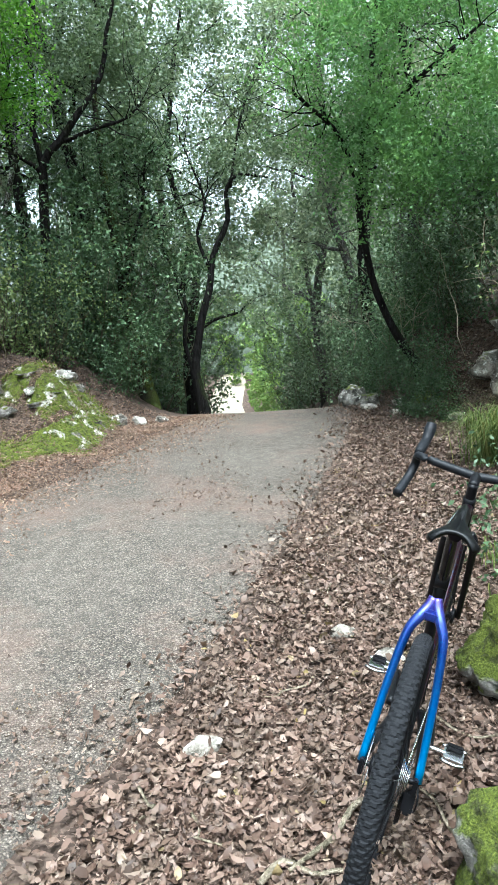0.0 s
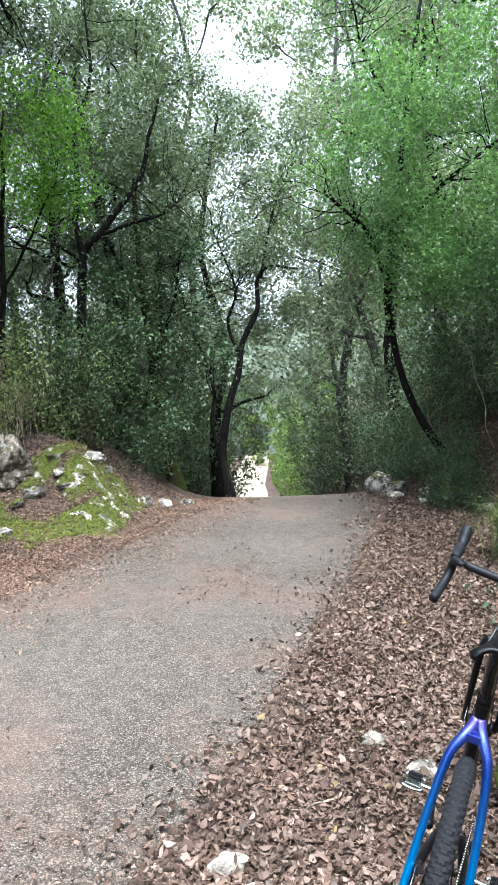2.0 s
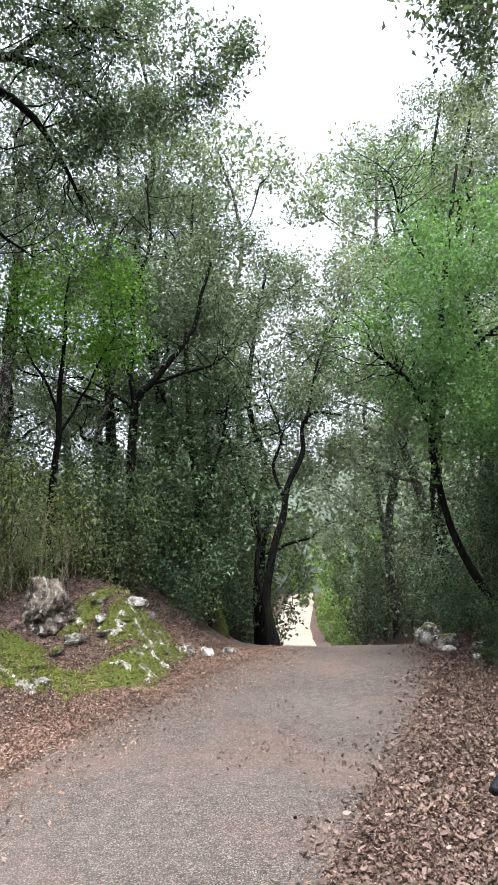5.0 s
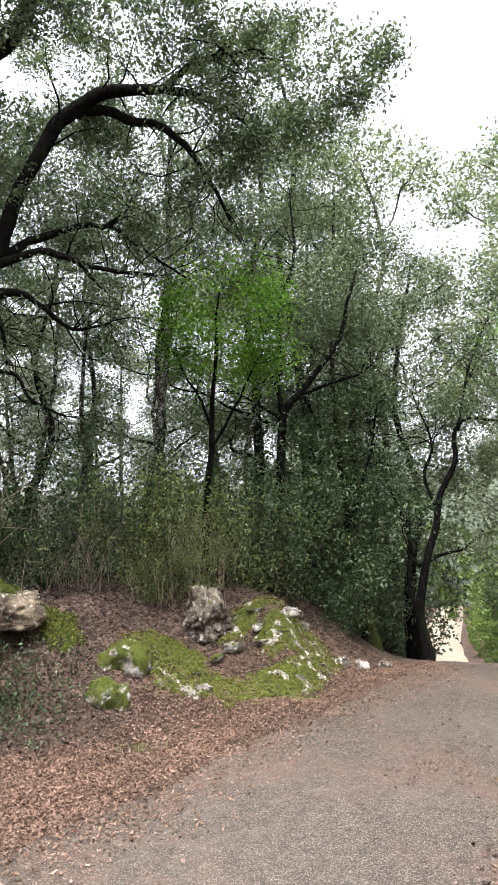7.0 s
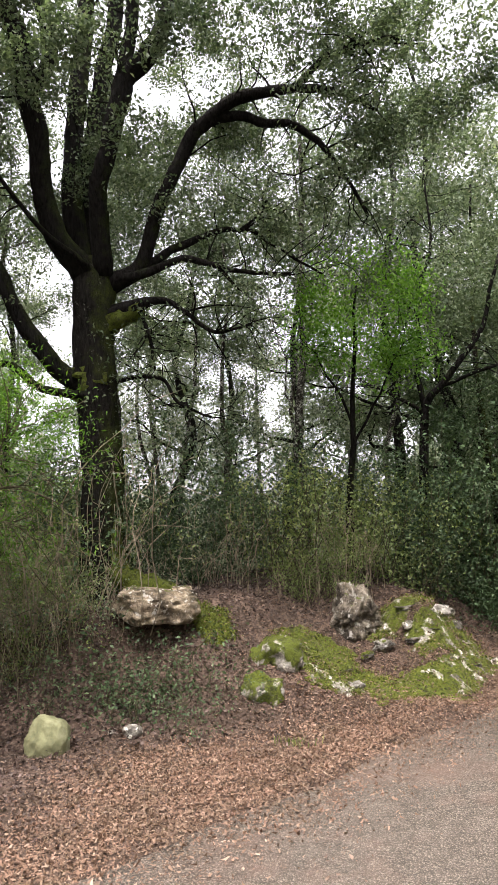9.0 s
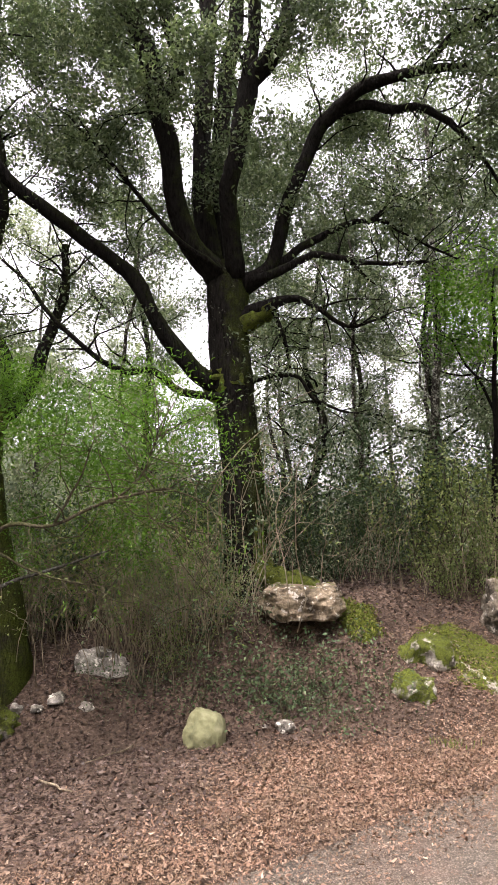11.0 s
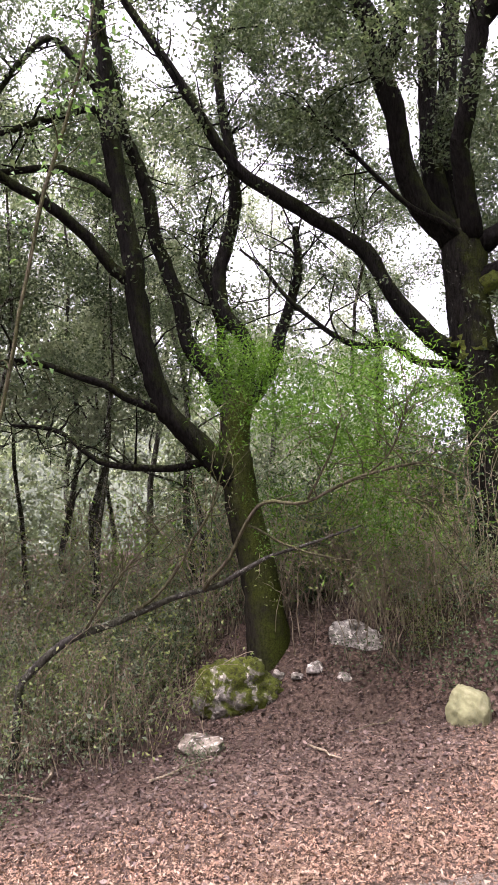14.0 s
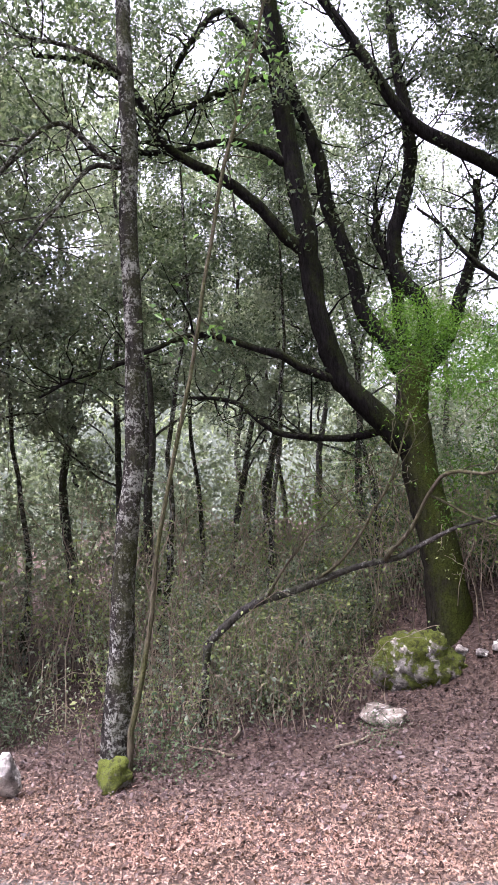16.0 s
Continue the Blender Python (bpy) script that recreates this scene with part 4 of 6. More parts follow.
def wild_tree(name, label, seed, height, base, width, leaf, size, clump, bark=BARK, n_limbs=10, stem=0.11, count=500):
    """A woodland tree at the origin, with limbs from base upwards."""
    g = np.random.default_rng(seed)
    lean = g.normal(size=2) * 0.05 * height
    trunk = [(lean[0] * t + 0.12 * g.normal() * (t > 0), lean[1] * t + 0.12 * g.normal() * (t > 0), height * t, stem * (1 - 0.8 * t)) for t in np.linspace(0, 1, 6)]
    limbs, clumps = [trunk], []
    for i in range(n_limbs):
        h = base + (height * 0.95 - base) * (i + g.random()) / n_limbs
        a = i * 2.4 + g.normal() * 0.4
        t = h / height
        reach = width * (1.1 - 0.7 * t) * g.uniform(0.6, 1.1)
        x, y = lean[0] * t, lean[1] * t
        rise = g.uniform(0.2, 0.8) * reach
        ca, sa = math.cos(a), math.sin(a)
        limbs.append([(x, y, h, stem * 0.45 * (1.1 - t)), (x + ca * reach * 0.4, y + sa * reach * 0.4, h + rise * 0.3, stem * 0.3 * (1.1 - t)), (x + ca * reach * 0.75, y + sa * reach * 0.75, h + rise * 0.7, 0.016), (x + ca * reach, y + sa * reach, h + rise, 0.007)])
        for f in (0.55, 0.85, 1.05):
            clumps.append((x + ca * reach * f + g.normal() * 0.2, y + sa * reach * f + g.normal() * 0.2, h + rise * f + g.normal() * 0.2, clump * g.uniform(0.7, 1.3), int(count * g.uniform(0.6, 1.3))))
    clumps.append((lean[0], lean[1], height, clump, count))
    return tree(name, label, limbs, bark, leaf, clumps, size, seed, 40, 0.7, 6, sides=7, group="woodland trees", spray=0.085 if size < 0.08 else 0.12)


def scatter(originals, spots, seed):
    """Copies of the originals at spots (x, y, scale); the first ones move there themselves."""
    g = np.random.default_rng(seed)
    for i, (x, y, s) in enumerate(spots):
        m = pose(x, y, ground_z(x, y) - 0.05, 0, 0, g.uniform(0, 360))
        src = originals[i % len(originals)]
        if i < len(originals):
            src.matrix_basis = m
            src.scale = (s, s, s)
        else:
            c = copy_thing(src, m)
            c.scale = (s, s, s)


WOOD = "tall woodland holm oak with grey-green foliage"
tall = [wild_tree("woodland_tree", WOOD, 31 + i, h, b, w, (LEAF_OAK, LEAF_LIT, LEAF_OAK)[i], 0.06, 0.42, n_limbs=n, count=430) for i, (h, b, w, n) in enumerate([(8.2, 2.0, 2.0, 12), (7.6, 1.6, 2.2, 12), (9.0, 2.6, 1.8, 12)])]
scatter(tall, [
    (-3.7, 10.6, 0.95), (-5.7, 11.0, 0.9), (-3.1, 11.6, 1.15), (-2.3, 12.0, 0.95), (-1.75, 13.6, 1.05), (-3.6, 13.4, 1.0), (-7.6, 12.0, 0.9),
    (2.0, 10.4, 0.98), (1.75, 12.4, 1.0), (3.4, 9.4, 0.95), (4.9, 5.2, 0.95), (4.4, 11.2, 1.0),
    (-9.8, 8.2, 0.85), (-7.4, 9.8, 0.85),
], 5)
# These trees look more brightly lit through their leaf colour alone.
distant = [wild_tree("woodland_tree", "distant woodland holm oak, brighter light put into its grey-green leaf colour", 35 + i, h, b, w, LEAF_LIT, 0.085, 0.50, BARK_GREY, n_limbs=n, count=310, stem=0.085) for i, (h, b, w, n) in enumerate([(8.4, 1.6, 2.2, 12), (9.0, 2.0, 2.2, 12)])]
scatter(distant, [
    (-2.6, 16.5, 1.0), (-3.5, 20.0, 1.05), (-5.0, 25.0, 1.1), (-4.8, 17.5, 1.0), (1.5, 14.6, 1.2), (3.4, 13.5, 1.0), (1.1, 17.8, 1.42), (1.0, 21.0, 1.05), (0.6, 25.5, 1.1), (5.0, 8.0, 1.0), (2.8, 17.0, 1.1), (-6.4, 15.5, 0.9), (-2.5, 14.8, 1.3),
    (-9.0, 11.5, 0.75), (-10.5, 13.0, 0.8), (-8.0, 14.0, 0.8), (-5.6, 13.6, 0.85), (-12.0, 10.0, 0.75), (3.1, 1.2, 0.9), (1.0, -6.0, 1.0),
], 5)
hazy = [wild_tree("woodland_tree", "holm oak deep in the wood, haze put into its grey-green colour", 38 + i, h, b, w, LEAF_HAZE, 0.075, 0.50, BARK_GREY, n_limbs=n, count=330, stem=0.07) for i, (h, b, w, n) in enumerate([(8.4, 1.8, 2.2, 12), (9.0, 2.4, 2.2, 12)])]
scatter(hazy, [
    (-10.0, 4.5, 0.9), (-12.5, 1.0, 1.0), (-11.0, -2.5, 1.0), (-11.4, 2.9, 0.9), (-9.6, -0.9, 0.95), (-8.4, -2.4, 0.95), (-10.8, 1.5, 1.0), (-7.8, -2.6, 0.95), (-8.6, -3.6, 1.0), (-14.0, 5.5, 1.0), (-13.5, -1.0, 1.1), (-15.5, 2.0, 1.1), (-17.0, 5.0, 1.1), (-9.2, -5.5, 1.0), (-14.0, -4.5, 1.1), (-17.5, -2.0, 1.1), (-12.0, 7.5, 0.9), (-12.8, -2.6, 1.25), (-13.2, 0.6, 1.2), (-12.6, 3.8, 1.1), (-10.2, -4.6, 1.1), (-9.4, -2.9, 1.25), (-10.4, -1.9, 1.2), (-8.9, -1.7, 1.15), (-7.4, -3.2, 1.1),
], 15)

thin = [wild_tree("slim_tree", "slender bare-stemmed woodland tree with thin crown", 41 + i, 7.5, 3.5, 1.2, LEAF_OAK, 0.058, 0.36, BARK_LICHEN, 7, 0.045, 300) for i in range(2)]
scatter(thin, [(-5.2, 9.6, 1.0), (-5.9, 8.6, 1.0), (-6.9, 9.4, 1.05), (-7.8, 8.0, 1.0), (-6.4, 7.3, 0.9), (-8.6, 10.4, 1.1), (-8.4, 6.2, 1.0), (-9.2, 2.6, 0.9), (-9.6, 1.2, 1.0), (-10.4, 3.3, 1.0), (-10.2, -0.4, 0.95), (-11.6, 2.4, 1.0), (-12.2, 4.0, 1.0), (-3.3, 9.9, 1.0), (-8.9, 3.8, 0.9)], 6)


def shrub(name, label, seed, height, width, leaf, size, count, stems=9):
    """A many-stemmed bush at the origin."""
    g = np.random.default_rng(seed)
    lines, clumps = [], []
    for i in range(stems):
        a = g.uniform(0, 6.28)
        r = width * g.uniform(0.3, 1.0)
        h = height * g.uniform(0.55, 1.05)
        lines.append(wobble(spline([(0.15 * math.cos(a), 0.15 * math.sin(a), -0.1, 0.007), (0.5 * r * math.cos(a), 0.5 * r * math.sin(a), h * 0.4, 0.005), (0.8 * r * math.cos(a + 0.2), 0.8 * r * math.sin(a + 0.2), h * 0.75, 0.004), (r * math.cos(a + 0.3), r * math.sin(a + 0.3), h, 0.003)], 3), 0.25, seed + i))
        for f in (0.22, 0.5, 0.8, 1.0):
            clumps.append((r * f * math.cos(a + 0.2) + 0.1 * g.normal(), r * f * math.sin(a + 0.2) + 0.1 * g.normal(), h * f, 0.3 * g.uniform(0.7, 1.3), int(count / stems / 4)))
    top = thing(name, None, label, "shrub", "undergrowth shrubs")
    v, f = tube(lines, 5)
    tagged(child("stem_growth", mesh_of("stem_growth", v, f, BARK_PALE), top), kind="stuff")
    child("foliage", quads("foliage", leaf_quads(g, clump_points(g, clumps, 12, 0.1), size), leaf), top)
    return top


bush = [shrub("shrub", "dense dark evergreen shrub under the trees", 51 + i, h, w, LEAF_SHRUB, 0.058, 3000) for i, (h, w) in enumerate([(1.7, 0.9), (1.3, 1.0), (2.2, 0.9)])]
scatter(bush, [
    (-2.7, 8.4, 1.0), (-2.0, 8.9, 0.9), (-2.3, 9.5, 1.15), (-2.1, 10.5, 1.25), (-2.6, 10.2, 1.4), (-2.2, 11.6, 1.5), (-3.5, 8.2, 1.0), (-4.3, 7.7, 0.9), (-2.6, 9.7, 1.2), (-3.8, 9.2, 1.2), (-5.1, 7.9, 1.0), (-5.9, 6.7, 1.0), (-6.4, 5.9, 1.0), (-7.2, 6.9, 1.2), (-5.4, 9.0, 1.1), (-7.0, 5.0, 0.9), (-5.0, 6.8, 0.75), (-4.4, 7.3, 0.85), (-5.9, 6.1, 0.8), (-5.5, 7.4, 1.0), (-6.7, 6.2, 1.0), (-4.9, 6.2, 0.6), (1.62, 7.95, 0.6), (1.5, 7.55, 0.5),
    (1.8, 9.2, 0.9), (2.2, 8.4, 1.0), (2.6, 7.4, 1.0), (1.6, 10.3, 0.9), (2.7, 9.7, 1.3), (2.15, 8.3, 0.7), (3.2, 4.0, 0.8), (1.55, 8.7, 0.6), (1.5, 7.75, 0.42), (1.8, 7.3, 0.42), (1.3, 9.3, 0.55), (2.0, 8.6, 0.7), (1.35, 9.9, 0.7),
    (-8.4, 2.4, 0.6), (-9.0, 4.6, 1.0), (-7.3, 4.6, 0.8), 
], 7)
glade = [shrub("shrub", "evergreen shrub along the shaded lane", 58 + i, h, w, LEAF_OAK, 0.07, 2200) for i, (h, w) in enumerate([(1.8, 1.0), (2.2, 1.0)])]
scatter(glade, [(1.5, 11.6, 1.1), (1.2, 13.6, 1.2), (-2.4, 13.5, 1.2), (-2.0, 15.5, 1.4), (-2.5, 18.0, 1.6), (-3.2, 21.0, 1.7), (-3.9, 24.5, 1.8), (1.25, 16.0, 1.4), (0.95, 18.5, 1.5), (0.6, 21.5, 1.6), (0.3, 25.0, 1.7), (2.0, 11.2, 1.2), (3.3, 6.4, 0.8), (3.4, 5.2, 0.8), (2.9, 7.4, 0.7)], 27)
# Leaf colours here carry haze in one shrub, stronger light in the other.
dim = [shrub("shrub", "distant shrub in the wood, haze and light put into its grey-green colour", 55 + i, h, w, (LEAF_HAZE, LEAF_LIT)[i], 0.075, 2000) for i, (h, w) in enumerate([(1.8, 1.0), (2.2, 1.0)])]
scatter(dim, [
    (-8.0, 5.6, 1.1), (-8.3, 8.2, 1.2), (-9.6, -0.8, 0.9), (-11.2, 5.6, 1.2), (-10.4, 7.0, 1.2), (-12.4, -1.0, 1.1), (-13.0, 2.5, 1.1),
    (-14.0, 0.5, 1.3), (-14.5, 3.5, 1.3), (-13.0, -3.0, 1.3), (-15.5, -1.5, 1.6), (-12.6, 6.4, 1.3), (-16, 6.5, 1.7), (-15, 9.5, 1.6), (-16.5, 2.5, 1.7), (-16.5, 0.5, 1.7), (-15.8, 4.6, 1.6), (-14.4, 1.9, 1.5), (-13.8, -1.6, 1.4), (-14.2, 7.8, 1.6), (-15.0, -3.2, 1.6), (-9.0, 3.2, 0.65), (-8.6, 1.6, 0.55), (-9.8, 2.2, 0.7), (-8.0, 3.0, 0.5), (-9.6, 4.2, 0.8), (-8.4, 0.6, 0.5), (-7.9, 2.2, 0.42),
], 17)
tree("young_oak", "small bright green young oak among the trees", [
    [(-3.3, 7.6, 1.2, 0.05), (-3.25, 7.55, 2.4, 0.04), (-3.1, 7.45, 3.6, 0.028), (-3.0, 7.4, 4.9, 0.012)],
    [(-3.2, 7.5, 2.9, 0.02), (-2.8, 7.4, 3.5, 0.014), (-2.5, 7.4, 4.0, 0.007)],
    [(-3.15, 7.5, 3.2, 0.02), (-3.4, 7.3, 3.8, 0.014), (-3.6, 7.2, 4.3, 0.007)],
], BARK, LEAF_YOUNG, crown(27, (-2.95, 7.4, 4.45), (0.95, 0.6, 0.75), 28, 0.3, 260), 0.05, 27, 30, 0.5, 8)
tree("leaning_tree", "bank tree reaching over the lane", [
    [(2.3, 3.6, 0.9, 0.09), (2.2, 3.6, 2.4, 0.075), (2.0, 3.7, 4.0, 0.06), (1.9, 3.8, 5.6, 0.04), (1.9, 3.9, 7.0, 0.02)],
    [(2.0, 3.75, 4.4, 0.035), (1.6, 4.2, 5.2, 0.022), (1.15, 4.6, 5.7, 0.01)],
    [(1.95, 3.8, 4.9, 0.03), (2.3, 4.6, 5.4, 0.02), (2.4, 5.3, 5.8, 0.01)],
], BARK, LEAF_OAK, crown(28, (1.45, 4.75, 5.75), (0.5, 0.5, 0.45), 10, 0.26, 300) + crown(29, (2.5, 4.4, 6.0), (0.9, 1.0, 0.8), 14, 0.36, 300), 0.06, 28, 24, 0.5, 8)
pale = [shrub("shrub", "airy grey-green shrub with fine twigs on the bank", 61 + i, 1.2, 0.9, LEAF_FINE, 0.042, 2100, 14) for i in range(2)]
scatter(pale, [(-3.3, 7.35, 1.1), (-3.8, 7.1, 1.1), (-2.75, 7.9, 1.0), (-3.1, 8.1, 1.1), (-6.1, 5.2, 1.1), (-3.6, 6.75, 0.5), (-3.2, 7.0, 0.55), (-4.95, 4.75, 0.5), (-5.35, 4.55, 0.55), (-5.7, 4.75, 0.6), (-5.1, 4.3, 0.4)], 8)
leafy = [shrub("shrub", "small leafy green shrub in the woodland brush", 65 + i, 1.1, 0.9, LEAF_OAK, 0.05, 1700, 10) for i in range(2)]
scatter(leafy, [(-7.2, 2.3, 0.8), (-6.9, 1.7, 0.65), (-7.7, 1.5, 0.8), (-8.3, 2.1, 0.9), (-8.8, 3.2, 1.0), (-6.7, -0.5, 0.6), (-7.2, 3.9, 0.8), (-7.8, 3.2, 0.9), (-6.7, 4.9, 0.8), (-9.4, 2.8, 1.0), (-8.2, -1.2, 0.9), (-5.6, 4.9, 0.5)], 18)
far = [shrub("far_bush", "light green bush at the wood's far edge, sunlight put into its colour", 71 + i, 4.5, 2.5, LEAF_FAR, 0.22, 3000) for i in range(2)]
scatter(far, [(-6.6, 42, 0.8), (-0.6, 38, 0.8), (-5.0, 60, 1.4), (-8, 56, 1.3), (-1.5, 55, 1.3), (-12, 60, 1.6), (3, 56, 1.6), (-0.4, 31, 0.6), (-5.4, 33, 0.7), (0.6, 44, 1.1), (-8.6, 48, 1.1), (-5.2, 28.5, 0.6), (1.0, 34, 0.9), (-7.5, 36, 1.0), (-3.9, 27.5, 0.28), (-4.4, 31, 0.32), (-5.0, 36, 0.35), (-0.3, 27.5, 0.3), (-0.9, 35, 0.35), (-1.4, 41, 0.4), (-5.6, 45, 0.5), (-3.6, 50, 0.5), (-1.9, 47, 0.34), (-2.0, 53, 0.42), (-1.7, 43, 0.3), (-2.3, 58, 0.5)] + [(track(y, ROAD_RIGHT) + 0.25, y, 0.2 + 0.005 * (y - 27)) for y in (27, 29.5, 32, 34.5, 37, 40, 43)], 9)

# closing woods, partly unseen and added to block low light
def far_woods():
    g = np.random.default_rng(81)
    clumps = []
    for i in range(560):
        a = g.uniform(-0.9, 2.3)
        d = g.uniform(19, 36)
        x, y = -d * math.sin(a), d * math.cos(a)
        if track(y, ROAD_LEFT) - 2.0 < x < track(y, ROAD_RIGHT) + 2.0:
            continue
        top = (4.6 if 0.3 < a < 0.85 else 9.5) * d / 28
        clumps.append((x, y, ground_z(x, y) + g.uniform(0.3, top), g.uniform(0.8, 1.5), 130))
    # Unseen clumps behind the camera, added to keep low light out.
    for i in range(260):
        a = g.uniform(2.3, 5.2)
        d = g.uniform(11, 26)
        x, y = -d * math.sin(a), d * math.cos(a)
        if track(y, ROAD_LEFT) - 1.0 < x < track(y, ROAD_RIGHT) + 1.0:
            continue
        clumps.append((x, y, ground_z(x, y) + g.uniform(0.3, 9.0), g.uniform(1.0, 1.8), 120))
    thing("far_woods", quads("far_woods", leaf_quads(g, clump_points(g, clumps, 13, 0.35), 0.31), LEAF_HAZE), "distant holm oak wood in hazy grey-green, with an unseen light-blocking part behind", "woods", kind="stuff")


def wooded_ridge():
    """The wood's far edge all round: an uneven wall of foliage colour, unseen behind, where it blocks low light."""
    verts, faces, n = [], [], 220
    for i in range(n):
        a = -1.2 + 6.4 * i / (n - 1)
        d = 44 + 3 * noise.noise((a * 4, 0, 0)) + (16 if abs(a - 0.07) < 0.12 else 0)
        top = 6.2 if 0.3 < a < 0.85 else 10.5
        top += 1.6 * noise.noise((a * 9, 1, 0)) + 0.9 * noise.noise((a * 31, 2, 0)) + 0.5 * noise.noise((a * 90, 3, 0))
        x, y = -d * math.sin(a), d * math.cos(a)
        z = ground_z(x, y)
        for k in range(9):
            u = k / 8
            push = 1.4 * noise.noise((a * 40, u * 6, 5))
            verts.append((x * (1 + push / d + 0.05 * u), y * (1 + push / d + 0.05 * u), z - 0.5 + (top + 0.5) * u))
    for i in range(n - 1):
        for k in range(8):
            faces.append((i * 9 + k, (i + 1) * 9 + k, (i + 1) * 9 + k + 1, i * 9 + k + 1))
    m, t, b = material("far_foliage")
    v = place(t)
    col = ramp(t, noise_tex(t, v, 2.6, 6.0, 0.7), [(0.35, (0.07, 0.09, 0.06)), (0.55, (0.11, 0.135, 0.095)), (0.72, (0.15, 0.175, 0.13))]).outputs[0]
    t.links.new(col, b.inputs["Base Color"])
    b.inputs["Roughness"].default_value = 0.8
    thing("wooded_ridge", mesh_of("wooded_ridge", verts, faces, m), "distant wooded skyline of grey-green trees, its unseen back blocking low light", "woods", kind="structure")


wooded_ridge()
far_woods()


# ---- rocks ----
def rock(label, at, dims, seed, mat, turn=0.0, name="rock", detail=4, rough=0.22, group="roadside rocks", square=0.7, tilt=0.0, taper=0.0, cut=0.0):
    """A broken stone: a squared ball cut by random planes, roughened and pitted."""
    g = np.random.default_rng(seed)
    bm = bmesh.new()
    bmesh.ops.create_icosphere(bm, subdivisions=detail, radius=1.0)
    cuts = [(unit(g.normal(size=3)), g.uniform(0.72, 0.95) + cut) for _ in range(12)]
    off = g.uniform(0, 50)
    for v in bm.verts:
        p = np.array(v.co)
        p = np.sign(p) * np.abs(p) ** square
        for n, d in cuts:
            s = float(p @ n)
            if s > d:
                p = p - n * (s - d) * 0.95
        ridge = abs(noise.noise((p[0] * 2.3 + off, p[1] * 2.3, p[2] * 2.9)))
        k = 1 + rough * noise.noise((p[0] * 1.3 + off, p[1] * 1.3, p[2] * 1.3)) - rough * 0.9 * max(0, 0.22 - ridge) + rough * 0.35 * noise.noise((p[0] * 6 + off, p[1] * 6, p[2] * 6)) + rough * 0.18 * noise.noise((p[0] * 15 + off, p[1] * 15, p[2] * 15))
        slim = 1 - taper * p[2]
        v.co = p * k * np.array(dims) * np.array((slim, slim, 1))
    me = bpy.data.meshes.new(name)
    bm.to_mesh(me)
    bm.free()
    me.materials.append(mat)
    me.polygons.foreach_set("use_smooth", [True] * len(me.polygons))
    ob = thing(name, me, label, "rock", group)
    ob.matrix_basis = pose(*at, tilt, 0, turn)
    return ob


MOSS_TOPS = []


def sprigs(top, pts, count, seed, spread=0.03):
    """Tiny upright moss shoots that break up a cushion's surface and rim."""
    g = np.random.default_rng(seed)
    p = pts[g.integers(len(pts), size=count)] + g.normal(size=(count, 3)) * np.array([spread, spread, 0.008]) + np.array([0, 0, 0.006])
    tagged(child("moss_fuzz", quads("moss_fuzz", leaf_quads(g, p, 0.026, 0.4, 0.2), MOSS_LEAF), top), kind="stuff")


def moss_patch(x0, y0, rx, ry, turn, seed, thick=0.07, mat=None):
    """A cushion of moss that follows the bank, with a ragged rim."""
    n = 46
    ca, sa = math.cos(radians(turn)), math.sin(radians(turn))
    verts, faces, index = [], [], {}
    for j in range(n):
        for i in range(n):
            u, w = 2.6 * i / (n - 1) - 1.3, 2.6 * j / (n - 1) - 1.3
            edge = 1 + 0.45 * noise.noise((u * 1.8 + seed, w * 1.8, 0)) + 0.25 * noise.noise((u * 5 + seed, w * 5, 0))
            d = math.hypot(u, w) / edge
            if d < 1.12:
                x, y = x0 + rx * u * ca - ry * w * sa, y0 + rx * u * sa + ry * w * ca
                lump = 0.5 + 0.8 * noise.noise((x * 7, y * 7, seed)) + 0.5 * noise.noise((x * 19, y * 19, seed))
                index[i, j] = len(verts)
                verts.append((x, y, ground_z(x, y) + (thick * math.sqrt(max(0, 1 - d)) * (0.5 + lump) if d < 1 else -0.03)))
    MOSS_TOPS.extend(verts[::3])
    for (i, j), k in index.items():
        q = [index.get(c) for c in ((i + 1, j), (i + 1, j + 1), (i, j + 1))]
        if None not in q:
            faces.append((k, *q))
    ob = thing("moss_patch", mesh_of("moss_patch", verts, faces, mat or ROCK_MOSS), "bright green moss cushion spread over the stony bank", "moss", "moss patches")
    sprigs(ob, np.array(verts), 1500 if mat is None else 700, int(seed * 7))


MOSSY = "limestone rock thickly covered in green moss"
rock("grey limestone slab jutting from under the old oak", (-4.29, 5.18, 1.28), (0.43, 0.36, 0.2), 1, ROCK_WARM, 36, "limestone_slab", 5, 0.24, square=0.8, tilt=8)
rock("dark stone under the slab below the old oak", (-4.75, 5.62, 0.86), (0.42, 0.3, 0.32), 2, ROCK, 10)
moss_patch(-3.85, 5.45, 0.2, 0.16, 0, 4.0, 0.10)
rock("grey jagged limestone boulder on the leafy bank", (-2.94, 6.72, 1.15), (0.23, 0.22, 0.27), 3, ROCK_CRAG, 20, detail=5, rough=0.6, square=0.95, taper=0.45, tilt=14)
rock("mossy limestone with bare white patches on the bank", (-3.30, 5.60, 0.80), (0.25, 0.22, 0.19), 7, ROCK_PATCHED, 10, rough=0.4, square=0.85)
rock("small mossy rock with a white top", (-3.24, 5.30, 0.53), (0.2, 0.17, 0.19), 9, ROCK_PATCHED, rough=0.4, square=0.85)
